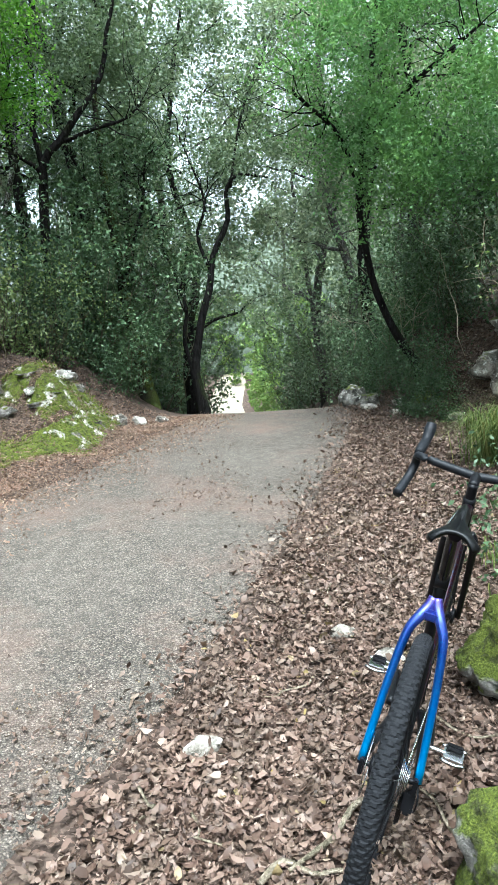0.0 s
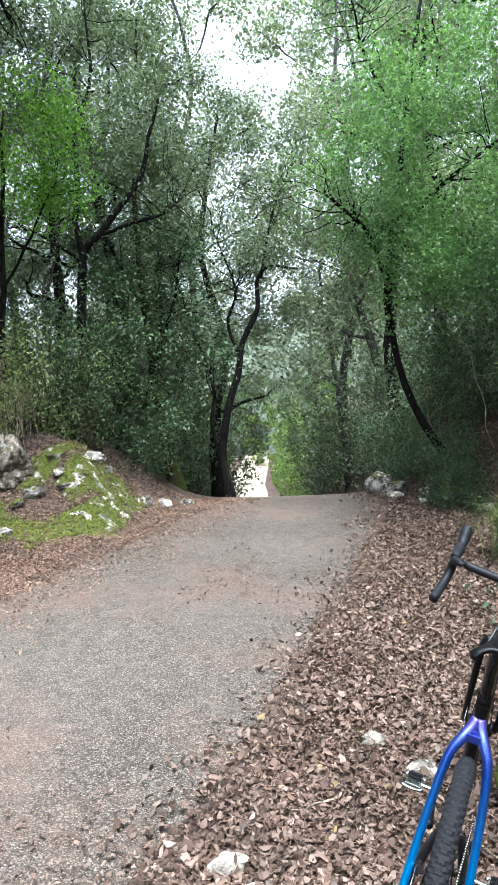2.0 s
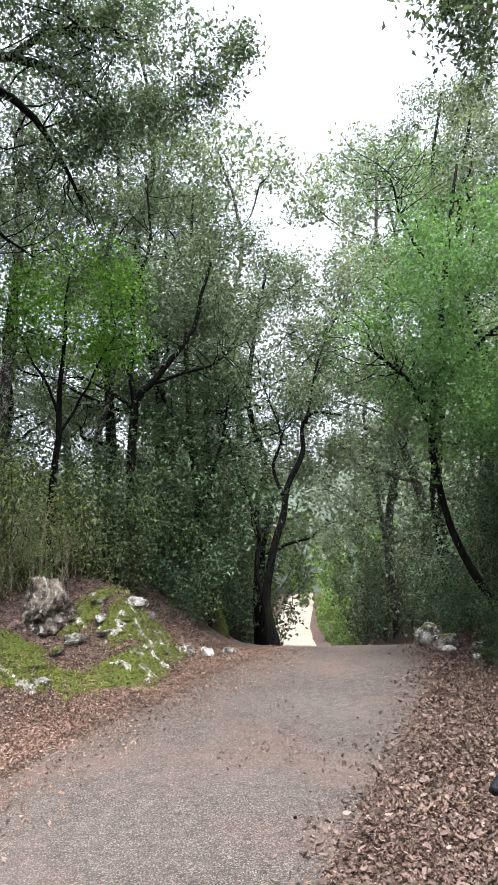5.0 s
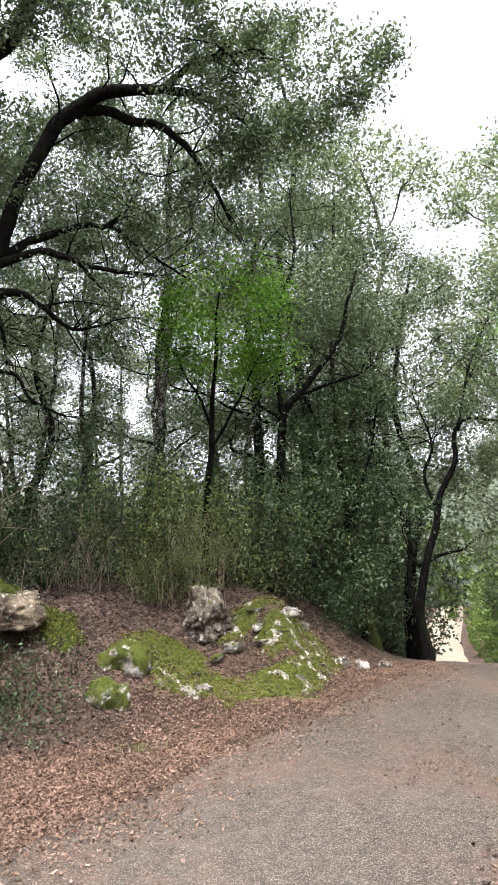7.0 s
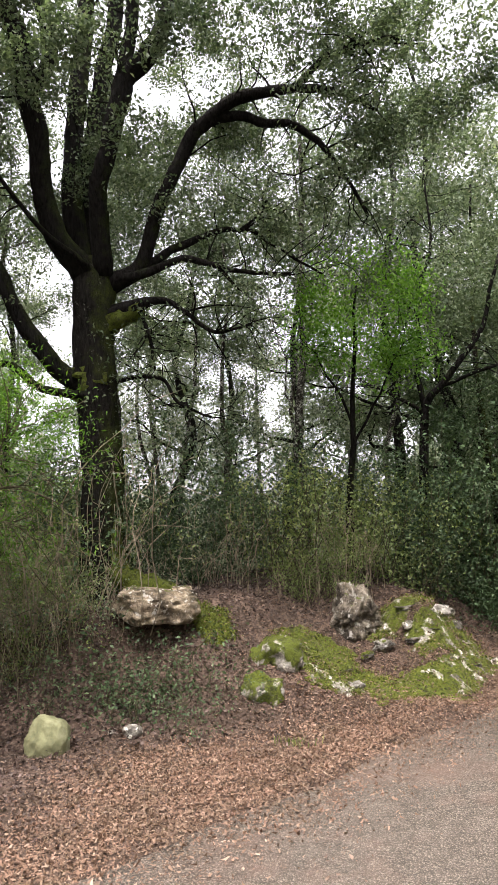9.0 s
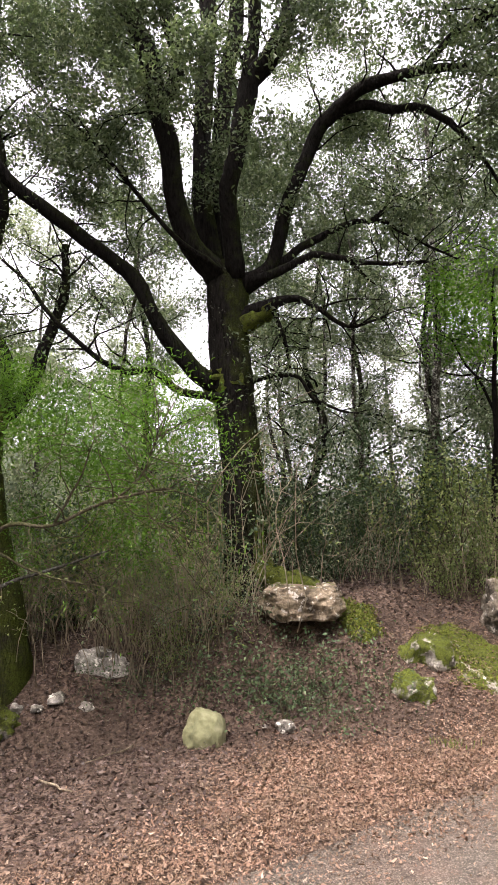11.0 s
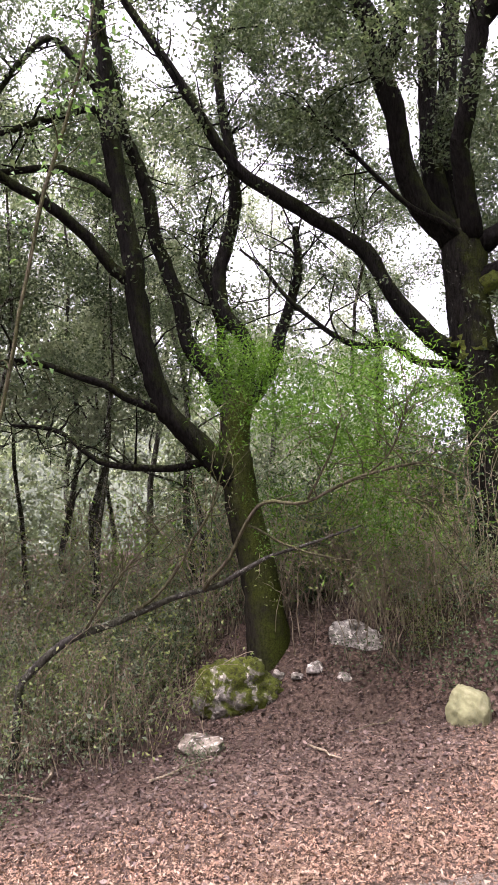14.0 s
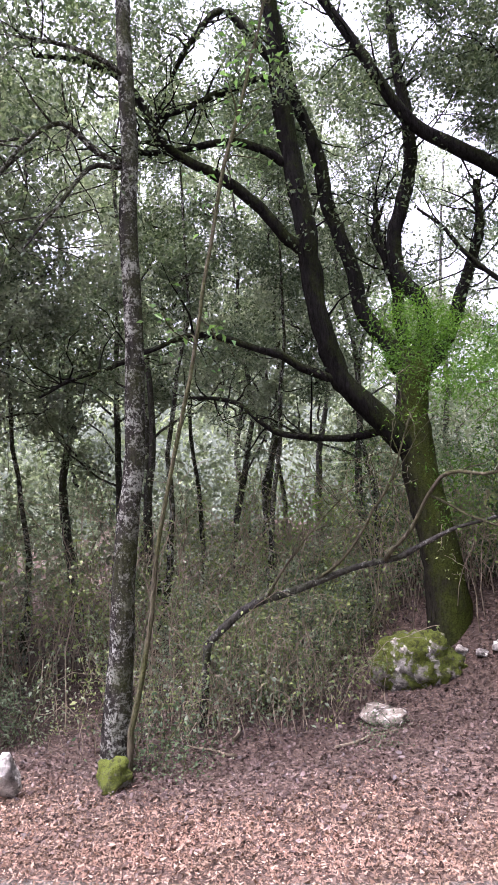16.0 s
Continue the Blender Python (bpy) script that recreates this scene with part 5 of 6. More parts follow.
for i, (x, y, rx, ry, turn) in enumerate([(-2.15, 6.3, 0.42, 0.16, 48), (-2.0, 6.62, 0.3, 0.12, 60), (-2.45, 6.15, 0.3, 0.1, 30), (-2.55, 7.1, 0.34, 0.1, 70), (-2.2, 7.0, 0.26, 0.12, 65), (-1.85, 7.15, 0.3, 0.1, 78), (-2.95, 6.05, 0.3, 0.2, 30), (-2.75, 5.75, 0.22, 0.1, 40), (-3.1, 5.75, 0.2, 0.12, 20), (-2.05, 7.45, 0.25, 0.1, 75)]):
    moss_patch(x, y, rx * 1.35, ry * 1.6, turn, 10.0 + i, 0.05, MOSS if i in (0, 2, 6) else ROCK_PATCHED)
for i, (x, y, a, b, c, turn) in enumerate([(-2.5, 7.0, 0.12, 0.07, 0.06, 40), (-2.42, 6.85, 0.10, 0.06, 0.06, 60), (-2.35, 6.75, 0.09, 0.05, 0.05, 50), (-2.2, 6.95, 0.06, 0.05, 0.04, 10), (-2.0, 6.85, 0.07, 0.05, 0.04, 80), (-2.62, 5.85, 0.1, 0.06, 0.06, 20), (-2.75, 6.02, 0.08, 0.05, 0.05, 70), (-2.15, 6.5, 0.08, 0.05, 0.05, 30), (-1.82, 7.0, 0.06, 0.05, 0.05, 0), (-1.72, 7.35, 0.07, 0.05, 0.05, 50), (-2.3, 6.28, 0.07, 0.04, 0.04, 35), (-2.6, 6.6, 0.12, 0.09, 0.09, 15), (-2.72, 6.45, 0.1, 0.07, 0.07, 75), (-2.22, 7.3, 0.2, 0.08, 0.1, 62), (-2.1, 7.42, 0.12, 0.06, 0.08, 60)]):
    rock("pale limestone breaking through the mossy leafy bank", (x, y, ground_z(x, y) + c * 0.35), (a * 0.9, b * 0.9, c * 0.7), 140 + i, (ROCK_HALF, ROCK_SLAB, ROCK)[i % 3], turn, "rock", 4, 0.6, square=0.95, tilt=-14)
rock("smooth pale yellowish boulder resting on leaf litter", (-4.32, 3.87, 0.36), (0.175, 0.15, 0.2), 11, YELLOW_STONE, 20, "boulder", 5, 0.14, square=0.92, tilt=14, cut=0.09)
rock("small white limestone on the leaves", (-3.86, 4.33, 0.37), (0.09, 0.07, 0.06), 12, ROCK_PALE)
rock("small white limestone on the leaves", (-4.02, 4.28, 0.35), (0.05, 0.05, 0.04), 13, ROCK_PALE)
rock("white limestone half hidden in brush", (-5.88, 4.12, 0.66), (0.26, 0.16, 0.22), 14, ROCK_PALE, 30, rough=0.35)
rock("white limestone half hidden in brush", (-4.93, 4.70, 0.80), (0.13, 0.12, 0.12), 15, ROCK_PALE, rough=0.35)
rock("white limestone half hidden in brush", (-5.6, 4.75, 0.85), (0.14, 0.14, 0.26), 16, ROCK, rough=0.35)
rock("moss and lichen covered rock at the oak's foot", (-6.30, 3.04, 0.30), (0.44, 0.3, 0.33), 17, ROCK_LICHEN, 60, rough=0.35, detail=5, square=1.0)
rock("flat pale limestone lying in dark leaf litter", (-5.72, 2.28, 0.10), (0.25, 0.15, 0.08), 18, TAN_STONE, 10, square=0.85)
rock("green mossy stone at the slim tree's foot", (-5.22, 0.06, 0.09), (0.12, 0.11, 0.11), 19, ROCK_MOSS, square=0.85, rough=0.4)
rock("pale stone at the verge", (-5.35, -0.60, 0.14), (0.09, 0.09, 0.14), 20, ROCK_PALE)
for i, (x, y, s) in enumerate([(-6.15, 3.35, 0.06), (-6.0, 3.45, 0.05), (-5.9, 3.6, 0.07), (-6.25, 3.2, 0.05), (-5.6, 3.7, 0.06), (-7.6, 1.0, 0.1), (-8.2, 0.6, 0.12), (-8.0, 1.3, 0.08), (-1.6, 8.0, 0.08), (-1.75, 7.6, 0.1), (-1.4, 8.4, 0.07)]):
    rock("small pale limestone among fallen leaves", (x, y, ground_z(x, y) + s * 0.3), (s * 1.2, s, s * 0.8), 100 + i, ROCK_PALE, 40 * i, "stone", 3, 0.45, square=0.85)
rock("mossy limestone beside the leaning bicycle", (0.80, 1.30, 0.06), (0.26, 0.30, 0.27), 30, ROCK_HALF, 15, detail=5, rough=0.3)
rock(MOSSY, (0.98, 2.28, 0.28), (0.17, 0.24, 0.2), 31, ROCK_MOSS, 30, detail=5, rough=0.3)
rock(MOSSY, (0.90, 1.84, 0.16), (0.10, 0.15, 0.11), 32, ROCK_MOSS, rough=0.3)
for i, (x, y, z, a, b, c) in enumerate([(2.75, 6.2, 1.2, 0.35, 0.6, 0.8), (2.65, 7.0, 1.1, 0.35, 0.5, 0.7), (2.8, 5.3, 1.2, 0.35, 0.6, 0.9), (2.9, 5.7, 2.1, 0.35, 0.6, 0.5)]):
    rock("dark weathered limestone of the shaded rock face on the bank", (x, y, z), (a, b, c), 160 + i, ROCK, 12 * i, "rock", 5, 0.5, "rock face stones", 0.7, tilt=8)
face = random.Random(77)
for i in range(22):
    x, y, z = face.uniform(2.2, 2.45), face.uniform(5.1, 7.4), face.uniform(0.7, 1.9)
    k = face.uniform(0.09, 0.2)
    rock("weathered grey limestone in the shaded rock face on the bank", (x + 0.14 * (z - 0.7), y, z), (k, k * 1.3, k * 0.8), 170 + i, ROCK_CLIFF, 40 * i, "rock", 3, 0.45, "rock face stones", 0.75, tilt=8)
rock("grey limestone block at the bank's foot", (1.66, 7.75, 0.55), (0.14, 0.16, 0.12), 36, ROCK_HALF, 10, rough=0.4)
rock("grey limestone blocks at the bank's foot", (0.98, 9.2, 0.45), (0.22, 0.2, 0.18), 37, ROCK, 50)
rock("grey limestone blocks at the bank's foot", (1.15, 8.8, 0.45), (0.18, 0.2, 0.12), 38, ROCK, 0)
for i, (x, y, s) in enumerate([(1.1, 8.3, 0.09), (1.5, 8.3, 0.1), (1.35, 7.95, 0.07), (1.9, 7.3, 0.1), (0.35, 2.83, 0.055), (0.52, 2.6, 0.06), (-0.2, 2.06, 0.06), (1.25, 2.9, 0.08), (1.3, 3.3, 0.09)]):
    rock("small white limestone lying on the leaves", (x, y, ground_z(x, y) + s * 0.35), (s * 1.1, s, s * 0.55), 130 + i, ROCK_CLEAN, 40 * i, "stone", 3)


# ---- fallen leaves ----
def leaf_carpet(rng, pts, normals_up, size, ratio=0.46):
    """Curled oval leaves of six corners lying on the ground."""
    n = len(pts)
    normal = unit(rng.normal(size=(n, 3)) * 0.5 + np.array([0, 0, normals_up]))
    along = unit(np.cross(normal, rng.normal(size=(n, 3))))
    side = np.cross(normal, along)
    s = size * np.clip(rng.lognormal(-0.1, 0.55, size=(n, 1)), 0.3, 2.2)
    curl = rng.uniform(-0.1, 0.32, size=(n, 1)) * s
    w = s * ratio * rng.uniform(0.3, 0.68, size=(n, 1))
    cup = rng.uniform(-0.1, 0.35, size=(n, 1)) * w
    skew = [rng.uniform(lo, hi, size=(n, 1)) for lo, hi in ((0.05, 0.35), (0.05, 0.35), (0.05, 0.4), (0.05, 0.4), (0.5, 1.2), (-0.5, 1.5), (0.5, 1.2), (-0.5, 1.5))]
    v = np.stack([
        pts - along * s * 0.5 + normal * curl,
        pts - along * s * skew[0] - side * w + normal * cup, pts - along * s * skew[1] + side * w * skew[4] + normal * cup * skew[5],
        pts + along * s * skew[2] - side * w * skew[6] + normal * cup * skew[7], pts + along * s * skew[3] + side * w * 0.9 + normal * cup,
        pts + along * s * 0.5 + normal * curl * 1.4], axis=1)
    return v


def carpet_mesh(name, v, mat):
    n = len(v)
    me = bpy.data.meshes.new(name)
    me.vertices.add(6 * n)
    me.vertices.foreach_set("co", np.ascontiguousarray(v, dtype=np.float32).ravel())
    loop = np.array([0, 2, 1, 1, 2, 4, 3, 3, 4, 5], dtype=np.int32)
    idx = (np.arange(n, dtype=np.int32)[:, None] * 6 + loop[None, :]).ravel()
    me.loops.add(10 * n)
    me.loops.foreach_set("vertex_index", idx)
    me.polygons.add(3 * n)
    starts = (np.arange(n, dtype=np.int32)[:, None] * 10 + np.array([0, 3, 7], dtype=np.int32)[None, :]).ravel()
    me.polygons.foreach_set("loop_start", starts)
    me.polygons.foreach_set("loop_total", np.tile(np.array([3, 4, 3], dtype=np.int32), n))
    me.materials.append(mat)
    me.update(calc_edges=True)
    return me


def strew(name, label, seed, box, count, size, inside, mat=LITTER, oval=True):
    """Leaves over part of the ground: inside(x, y) gives their chance."""
    g = np.random.default_rng(seed)
    pts = []
    while len(pts) < count:
        x, y = g.uniform(box[0], box[2]), g.uniform(box[1], box[3])
        if g.random() < inside(x, y):
            pts.append((x, y, ground_z(x, y) + 0.008 + g.exponential(0.008) + (0.018 if track(y, ROAD_LEFT) - 0.1 < x < track(y, ROAD_RIGHT) + 0.1 else 0)))
    if mat is LITTER_RED and count > 50000:
        pts += [(x + 0.03 * g.normal(), y + 0.03 * g.normal(), z + 0.012) for x, y, z in MOSS_TOPS]
    v = leaf_carpet(g, np.array(pts), 1.0, size)
    me = carpet_mesh(name, v, mat) if oval else quads(name, v[:, [0, 1, 5, 4]], mat)
    thing(name, me, label, "leaf litter", kind="stuff")


def right_verge(x, y):
    e, t = track(y, ROAD_RIGHT), track(y, TOE_RIGHT)
    e += 0.12 * noise.noise((x * 1.5, y * 1.5, 8))
    if x < e - 0.6 or x > t + 0.9:
        return 0.0
    if x < e + 0.15:
        return 0.5 * ((x - e + 0.6) / 0.75) ** 3
    near = 0.22 if y < 0.8 else 1.0 if y < 3 else 0.95 if y < 5 else 0.75
    return near * (1.0 if x < t else 0.5)


def left_verge(x, y):
    e, t = track(y, ROAD_LEFT), track(y, TOE_LEFT)
    e += 0.15 * noise.noise((x * 1.2, y * 1.2, 4))
    if x > e + 1.1:
        return 0.0
    if x > e - 0.15:
        return 0.8 * ((e + 1.1 - x) / 1.25) ** 2.6
    return 1.0 if x > -6.2 else 0.6


strew("leaf_litter", "thick brown dry oak leaves along the verge", 91, (-3.2, -3.0, 3.0, 9.5), 125000, 0.0235, right_verge)


def red_edge(x, y):
    """How far the lighter red leaves reach from the lane, 1 to 0."""
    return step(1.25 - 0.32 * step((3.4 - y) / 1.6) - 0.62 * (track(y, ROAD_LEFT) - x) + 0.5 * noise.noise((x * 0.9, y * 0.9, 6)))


strew("leaf_litter", "reddish brown dry oak leaves along the verge", 92, (-7.5, -2.0, -0.4, 8.8), 140000, 0.0165, lambda x, y: left_verge(x, y) * red_edge(x, y), LITTER_RED, False)
# Darker brown leaves take over farther from the lane.
strew("leaf_litter", "dark brown oak leaves under the trees", 94, (-9.0, -2.0, -1.5, 8.8), 90000, 0.022, lambda x, y: left_verge(x, y) * (1 - red_edge(x, y)), LITTER_DARK)


def road_drift(x, y):
    if not track(y, ROAD_LEFT) + 0.1 < x < track(y, ROAD_RIGHT) - 0.1:
        return 0.0
    return max(0.0, noise.noise((x * 1.1, y * 0.7, 2)) - 0.12) ** 1.5


strew("loose_leaves", "scattered dry leaf fragments on the asphalt", 93, (-4, 1.0, 1.0, 9.0), 2600, 0.015, road_drift, LITTER)


def stick(seed, x, y, length, r):
    g = np.random.default_rng(seed)
    a = g.uniform(0, 6.28)
    pts = []
    for i in range(5):
        px, py = x + length * (i / 4 - 0.5) * math.cos(a) + 0.02 * g.normal(), y + length * (i / 4 - 0.5) * math.sin(a) + 0.02 * g.normal()
        pts.append((px, py, ground_z(px, py) + r + 0.02, r * (1 - 0.12 * i)))
    v, f = tube([spline(pts, 3)], 6, 0.2, seed)
    thing("stick", mesh_of("stick", v, f, TWIG), "short grey fallen stick lying on leaves", "stick", "fallen sticks")


for i, (x, y, l, r) in enumerate([(0.22, 1.62, 0.35, 0.011), (0.16, 1.5, 0.25, 0.009), (0.5, 1.75, 0.4, 0.006), (-0.35, 1.75, 0.18, 0.006), (0.1, 2.4, 0.2, 0.005), (0.75, 2.05, 0.4, 0.006), (-0.15, 1.66, 0.12, 0.005), (0.3, 3.2, 0.25, 0.005), (-4.6, 2.7, 0.5, 0.01), (-5.2, 1.9, 0.6, 0.01), (-4.9, 3.4, 0.4, 0.008), (-6.2, 1.2, 0.9, 0.014), (-5.6, 0.8, 0.5, 0.01)]):
    stick(200 + i, x, y, l, r)


# ---- grass, low plants and brush ----
def tuft(x, y, seed, n, height, label, droop=0.8):
    g = np.random.default_rng(seed)
    base = np.array([x, y, ground_z(x, y)]) + g.normal(size=(n, 3)) * np.array([0.07, 0.07, 0.0])
    a = g.uniform(0, 6.28, size=(n, 1))
    way = np.hstack([np.cos(a), np.sin(a), np.zeros((n, 1))])
    side = np.hstack([-np.sin(a), np.cos(a), np.zeros((n, 1))]) * 0.003
    h = height * g.uniform(0.5, 1.1, size=(n, 1))
    up = np.array([[0, 0, 1.0]])
    mid = base + up * h * 0.75 + way * h * 0.25
    tip = base + up * h * g.uniform(0.3, 1.0, size=(n, 1)) + way * h * droop
    v = np.concatenate([np.stack([base - side, base + side, mid + side, mid - side], 1), np.stack([mid - side, mid + side, tip + side * 0.2, tip - side * 0.2], 1)])
    thing("grass_tuft", quads("grass_tuft", v, GRASS), label, "grass", "grass tufts", "stuff")


tuft(1.72, 5.55, 301, 320, 0.55, "long drooping green grass tuft on the bank")
tuft(1.9, 5.3, 302, 260, 0.5, "long drooping green grass tuft on the bank")
for i, (x, y, h) in enumerate([ (-2.7, 4.8, 0.08), (1.15, 2.7, 0.15), (1.2, 3.6, 0.15)]):
    tuft(x, y, 310 + i, 45, h, "short thin grass tuft in the leaf litter", 0.4)

low = [shrub("low_plant", "low leafy evergreen seedling on the leafy bank", 401 + i, 0.30, 0.26, LEAF_SHRUB, 0.038, 270, 7) for i in range(2)]
scatter(low, [(-4.05, 4.45, 1.0), (-4.35, 4.6, 0.9), (-4.65, 4.2, 0.7), (-3.55, 4.6, 0.7), (-4.6, 4.75, 1.1), (-3.75, 4.75, 0.9), (-4.2, 4.55, 1.0), (-3.4, 5.1, 0.7), (-4.75, 4.5, 1.1), (-5.9, 0.6, 0.9), (-5.7, 0.35, 1.0), (-6.6, 1.8, 1.0), (1.2, 2.1, 0.9), (1.25, 2.6, 0.9), (1.1, 1.7, 0.7), (1.4, 3.2, 1.0), (1.55, 3.8, 1.0), (-3.8, 5.05, 1.0), (-3.98, 4.92, 1.1), (-4.12, 4.75, 1.0), (-4.8, 4.3, 0.8), (-5.2, 4.1, 0.8), (-5.6, 3.9, 0.7), (-5.3, 0.32, 0.6), (-5.22, 0.55, 0.6), (-5.45, 2.2, 0.5), (-5.0, 1.85, 0.45)], 10)


def bramble(seed, height, width, leaves):
    g = np.random.default_rng(seed)
    lines = []
    tips = []
    for i in range(16):
        x, y = g.normal(size=2) * width * 0.45
        a = g.uniform(0, 6.28)
        h = height * g.uniform(0.4, 1.1)
        r = g.uniform(0.1, 0.7) * width
        pts = [(x, y, -0.1, 0.007), (x + 0.3 * r * math.cos(a), y + 0.3 * r * math.sin(a), h * 0.6, 0.006), (x + 0.7 * r * math.cos(a), y + 0.7 * r * math.sin(a), h, 0.0045), (x + 1.2 * r * math.cos(a), y + 1.2 * r * math.sin(a), h * g.uniform(0.5, 1.0), 0.002)]
        l = wobble(spline(pts, 3), 0.22, seed + i)
        lines.append(l)
        tips += [l[k, :3] for k in (6, 8, 9)]
    top = thing("bramble", None, "tangle of bare brown twigs with sparse leaves", "brush", "woodland brush")
    shoots, ends = twigs_on(g, lines, 28, 0.4, 0.3)
    v, f = tube(lines + shoots, 4)
    tagged(child("stem_growth", mesh_of("stem_growth", v, f, TWIG), top), kind="stuff")
    t = np.vstack([np.array(tips), ends[::2]])
    p = np.repeat(t, leaves, axis=0) + g.normal(size=(len(t) * leaves, 3)) * 0.12
    child("foliage", quads("foliage", leaf_quads(g, p, 0.052), LEAF_FINE if seed % 2 else LEAF_LIT), top)
    return top


tangle = [bramble(501 + i, h, w, n) for i, (h, w, n) in enumerate([(1.0, 0.9, 7), (0.7, 1.0, 8), (1.5, 0.8, 7)])]
scatter(tangle, [
    (-6.6, 0.9, 0.8), (-7.2, 1.6, 0.9), (-7.6, 0.5, 1.0), (-8.2, 1.5, 1.0), (-8.8, 2.6, 1.1), (-8.0, 2.8, 1.0), (-7.5, 2.6, 0.9), (-9.4, 1.8, 1.2), (-9.9, 3.0, 1.2), (-9.3, -1.0, 1.2), (-8.2, -1.4, 1.2), (-7.4, -1.0, 1.0), (-10.9, 2.6, 1.3), (-11.4, -0.6, 1.4), (-11.8, 3.9, 1.4), (-10.6, 4.6, 1.3), (-9.4, 4.0, 1.2), (-8.4, 4.0, 1.0),
    (-5.3, 4.5, 0.6), (-5.0, 4.6, 0.6), (-6.5, 4.7, 1.0), (-7.0, 4.3, 1.0), (-4.6, 6.2, 0.6), (-3.3, 7.1, 0.6), (-5.4, 6.4, 0.9), (-6.3, 0.9, 0.7), (-6.6, 1.6, 0.7), (-6.9, 1.9, 0.8), (-7.1, 0.8, 0.9),
    (2.5, 3.2, 0.8), (2.0, 2.4, 0.7), (1.9, 8.8, 0.8),
], 11)


def thicket(seed, height, width, stems, leaf):
    """Thin pale stems, mostly bare, standing and leaning together."""
    g = np.random.default_rng(seed)
    lines = []
    for i in range(stems):
        x, y = g.normal(size=2) * width * 0.5
        lean = g.normal(size=2) * 0.35
        h = height * g.uniform(0.35, 1.1)
        r = g.uniform(0.004, 0.011)
        pts = [(x, y, -0.12, r), (x + lean[0] * h * 0.25, y + lean[1] * h * 0.25, h * 0.4, r * 0.85), (x + lean[0] * h * 0.6, y + lean[1] * h * 0.6, h * 0.8, r * 0.6), (x + lean[0] * h * 1.15, y + lean[1] * h * 1.15, h * g.uniform(0.75, 1.1), 0.002)]
        lines.append(wobble(spline(pts, 3), 0.16, seed + i))
    shoots, ends = twigs_on(g, lines, stems * 2, 0.45, 0.3)
    top = thing("thicket", None, "thicket of thin pale bare stems with scattered small leaves", "brush", "woodland brush")
    v, f = tube(lines + shoots, 4)
    tagged(child("stem_growth", mesh_of("stem_growth", v, f, TWIG), top), kind="stuff")
    p = np.repeat(ends[::2], 6, axis=0) + g.normal(size=(len(ends[::2]) * 6, 3)) * 0.06
    child("foliage", quads("foliage", leaf_quads(g, p, 0.05), leaf), top)
    return top


stand = [thicket(521 + i, h, w, n, l) for i, (h, w, n, l) in enumerate([(1.6, 1.0, 30, LEAF_FINE), (2.2, 0.9, 28, LEAF_LIT), (1.1, 1.0, 34, LEAF_FINE)])]
scatter(stand, [
    (-6.9, 4.4, 0.9), (-7.6, 3.6, 0.9), (-7.3, 1.9, 0.8), (-8.4, 3.0, 1.0), (-7.9, 1.2, 0.9), (-7.0, 1.2, 0.7), (-8.9, 1.0, 1.0), (-9.0, -0.6, 1.0), (-9.8, 2.2, 1.0), (-9.4, 3.6, 1.0), (-10.2, 0.8, 1.1), (-8.4, 4.9, 1.0), (-6.3, 2.0, 0.6), (-6.5, 1.2, 0.6), (-6.2, 0.4, 0.5), (-10.8, 3.6, 1.1), (-7.5, -1.3, 0.8), (-7.6, 2.6, 0.8),
    (-4.95, 4.88, 0.8), (-5.2, 4.75, 0.85), (-5.6, 4.6, 0.6), (-5.9, 4.3, 0.7), (-5.2, 4.5, 0.5), (-6.3, 4.6, 0.9), (-5.0, 4.7, 0.45), (-5.4, 4.2, 0.5),
    (-3.5, 6.9, 0.5), (-3.2, 7.3, 0.5), (-4.3, 6.5, 0.5), (-3.7, 7.4, 0.6),
    (2.6, 5.6, 0.7), (2.6, 6.6, 0.6),
], 12)


def climbing_ivy():
    """Thin stems that climb the old oak's foot, with small dark leaves."""
    g = np.random.default_rng(611)
    lines, tips = [], []
    for i in range(16):
        a = g.uniform(-2.4, 0.6)
        top = g.uniform(1.5, 3.0)
        pts = []
        for k in range(6):
            z = 0.85 + (top - 0.85) * k / 5
            r = 0.3 - 0.03 * (z - 0.8) + 0.03 * g.random()
            b = a + 0.12 * g.normal()
            pts.append((-5.06 + r * math.cos(b), 5.26 + r * math.sin(b), z, 0.007 - 0.0008 * k))
        line = spline(pts, 3)
        lines.append(line)
        tips += [p[:3] for p in line[2:]]
    top = thing("ivy", None, "dark ivy and bare stems climbing the old oak's foot", "ivy")
    v, f = tube(lines, 5)
    tagged(child("stem_growth", mesh_of("stem_growth", v, f, TWIG), top), kind="stuff")
    t = np.array(tips)
    p = np.repeat(t, 5, axis=0) + g.normal(size=(len(t) * 5, 3)) * 0.05
    child("foliage", quads("foliage", leaf_quads(g, p, 0.045, 0.75), LEAF_SHRUB), top)


climbing_ivy()

# moss swellings on the old oak's trunk, each a cushion on the bark
def moss_cushion(line, seed):
    v, f = tube([spline(line, 3)], 18, 0.5, seed)
    thing("moss_cushion", mesh_of("moss_cushion", v, f, MOSS), "thick green moss cushion on the oak's bark", "moss", "moss patches")


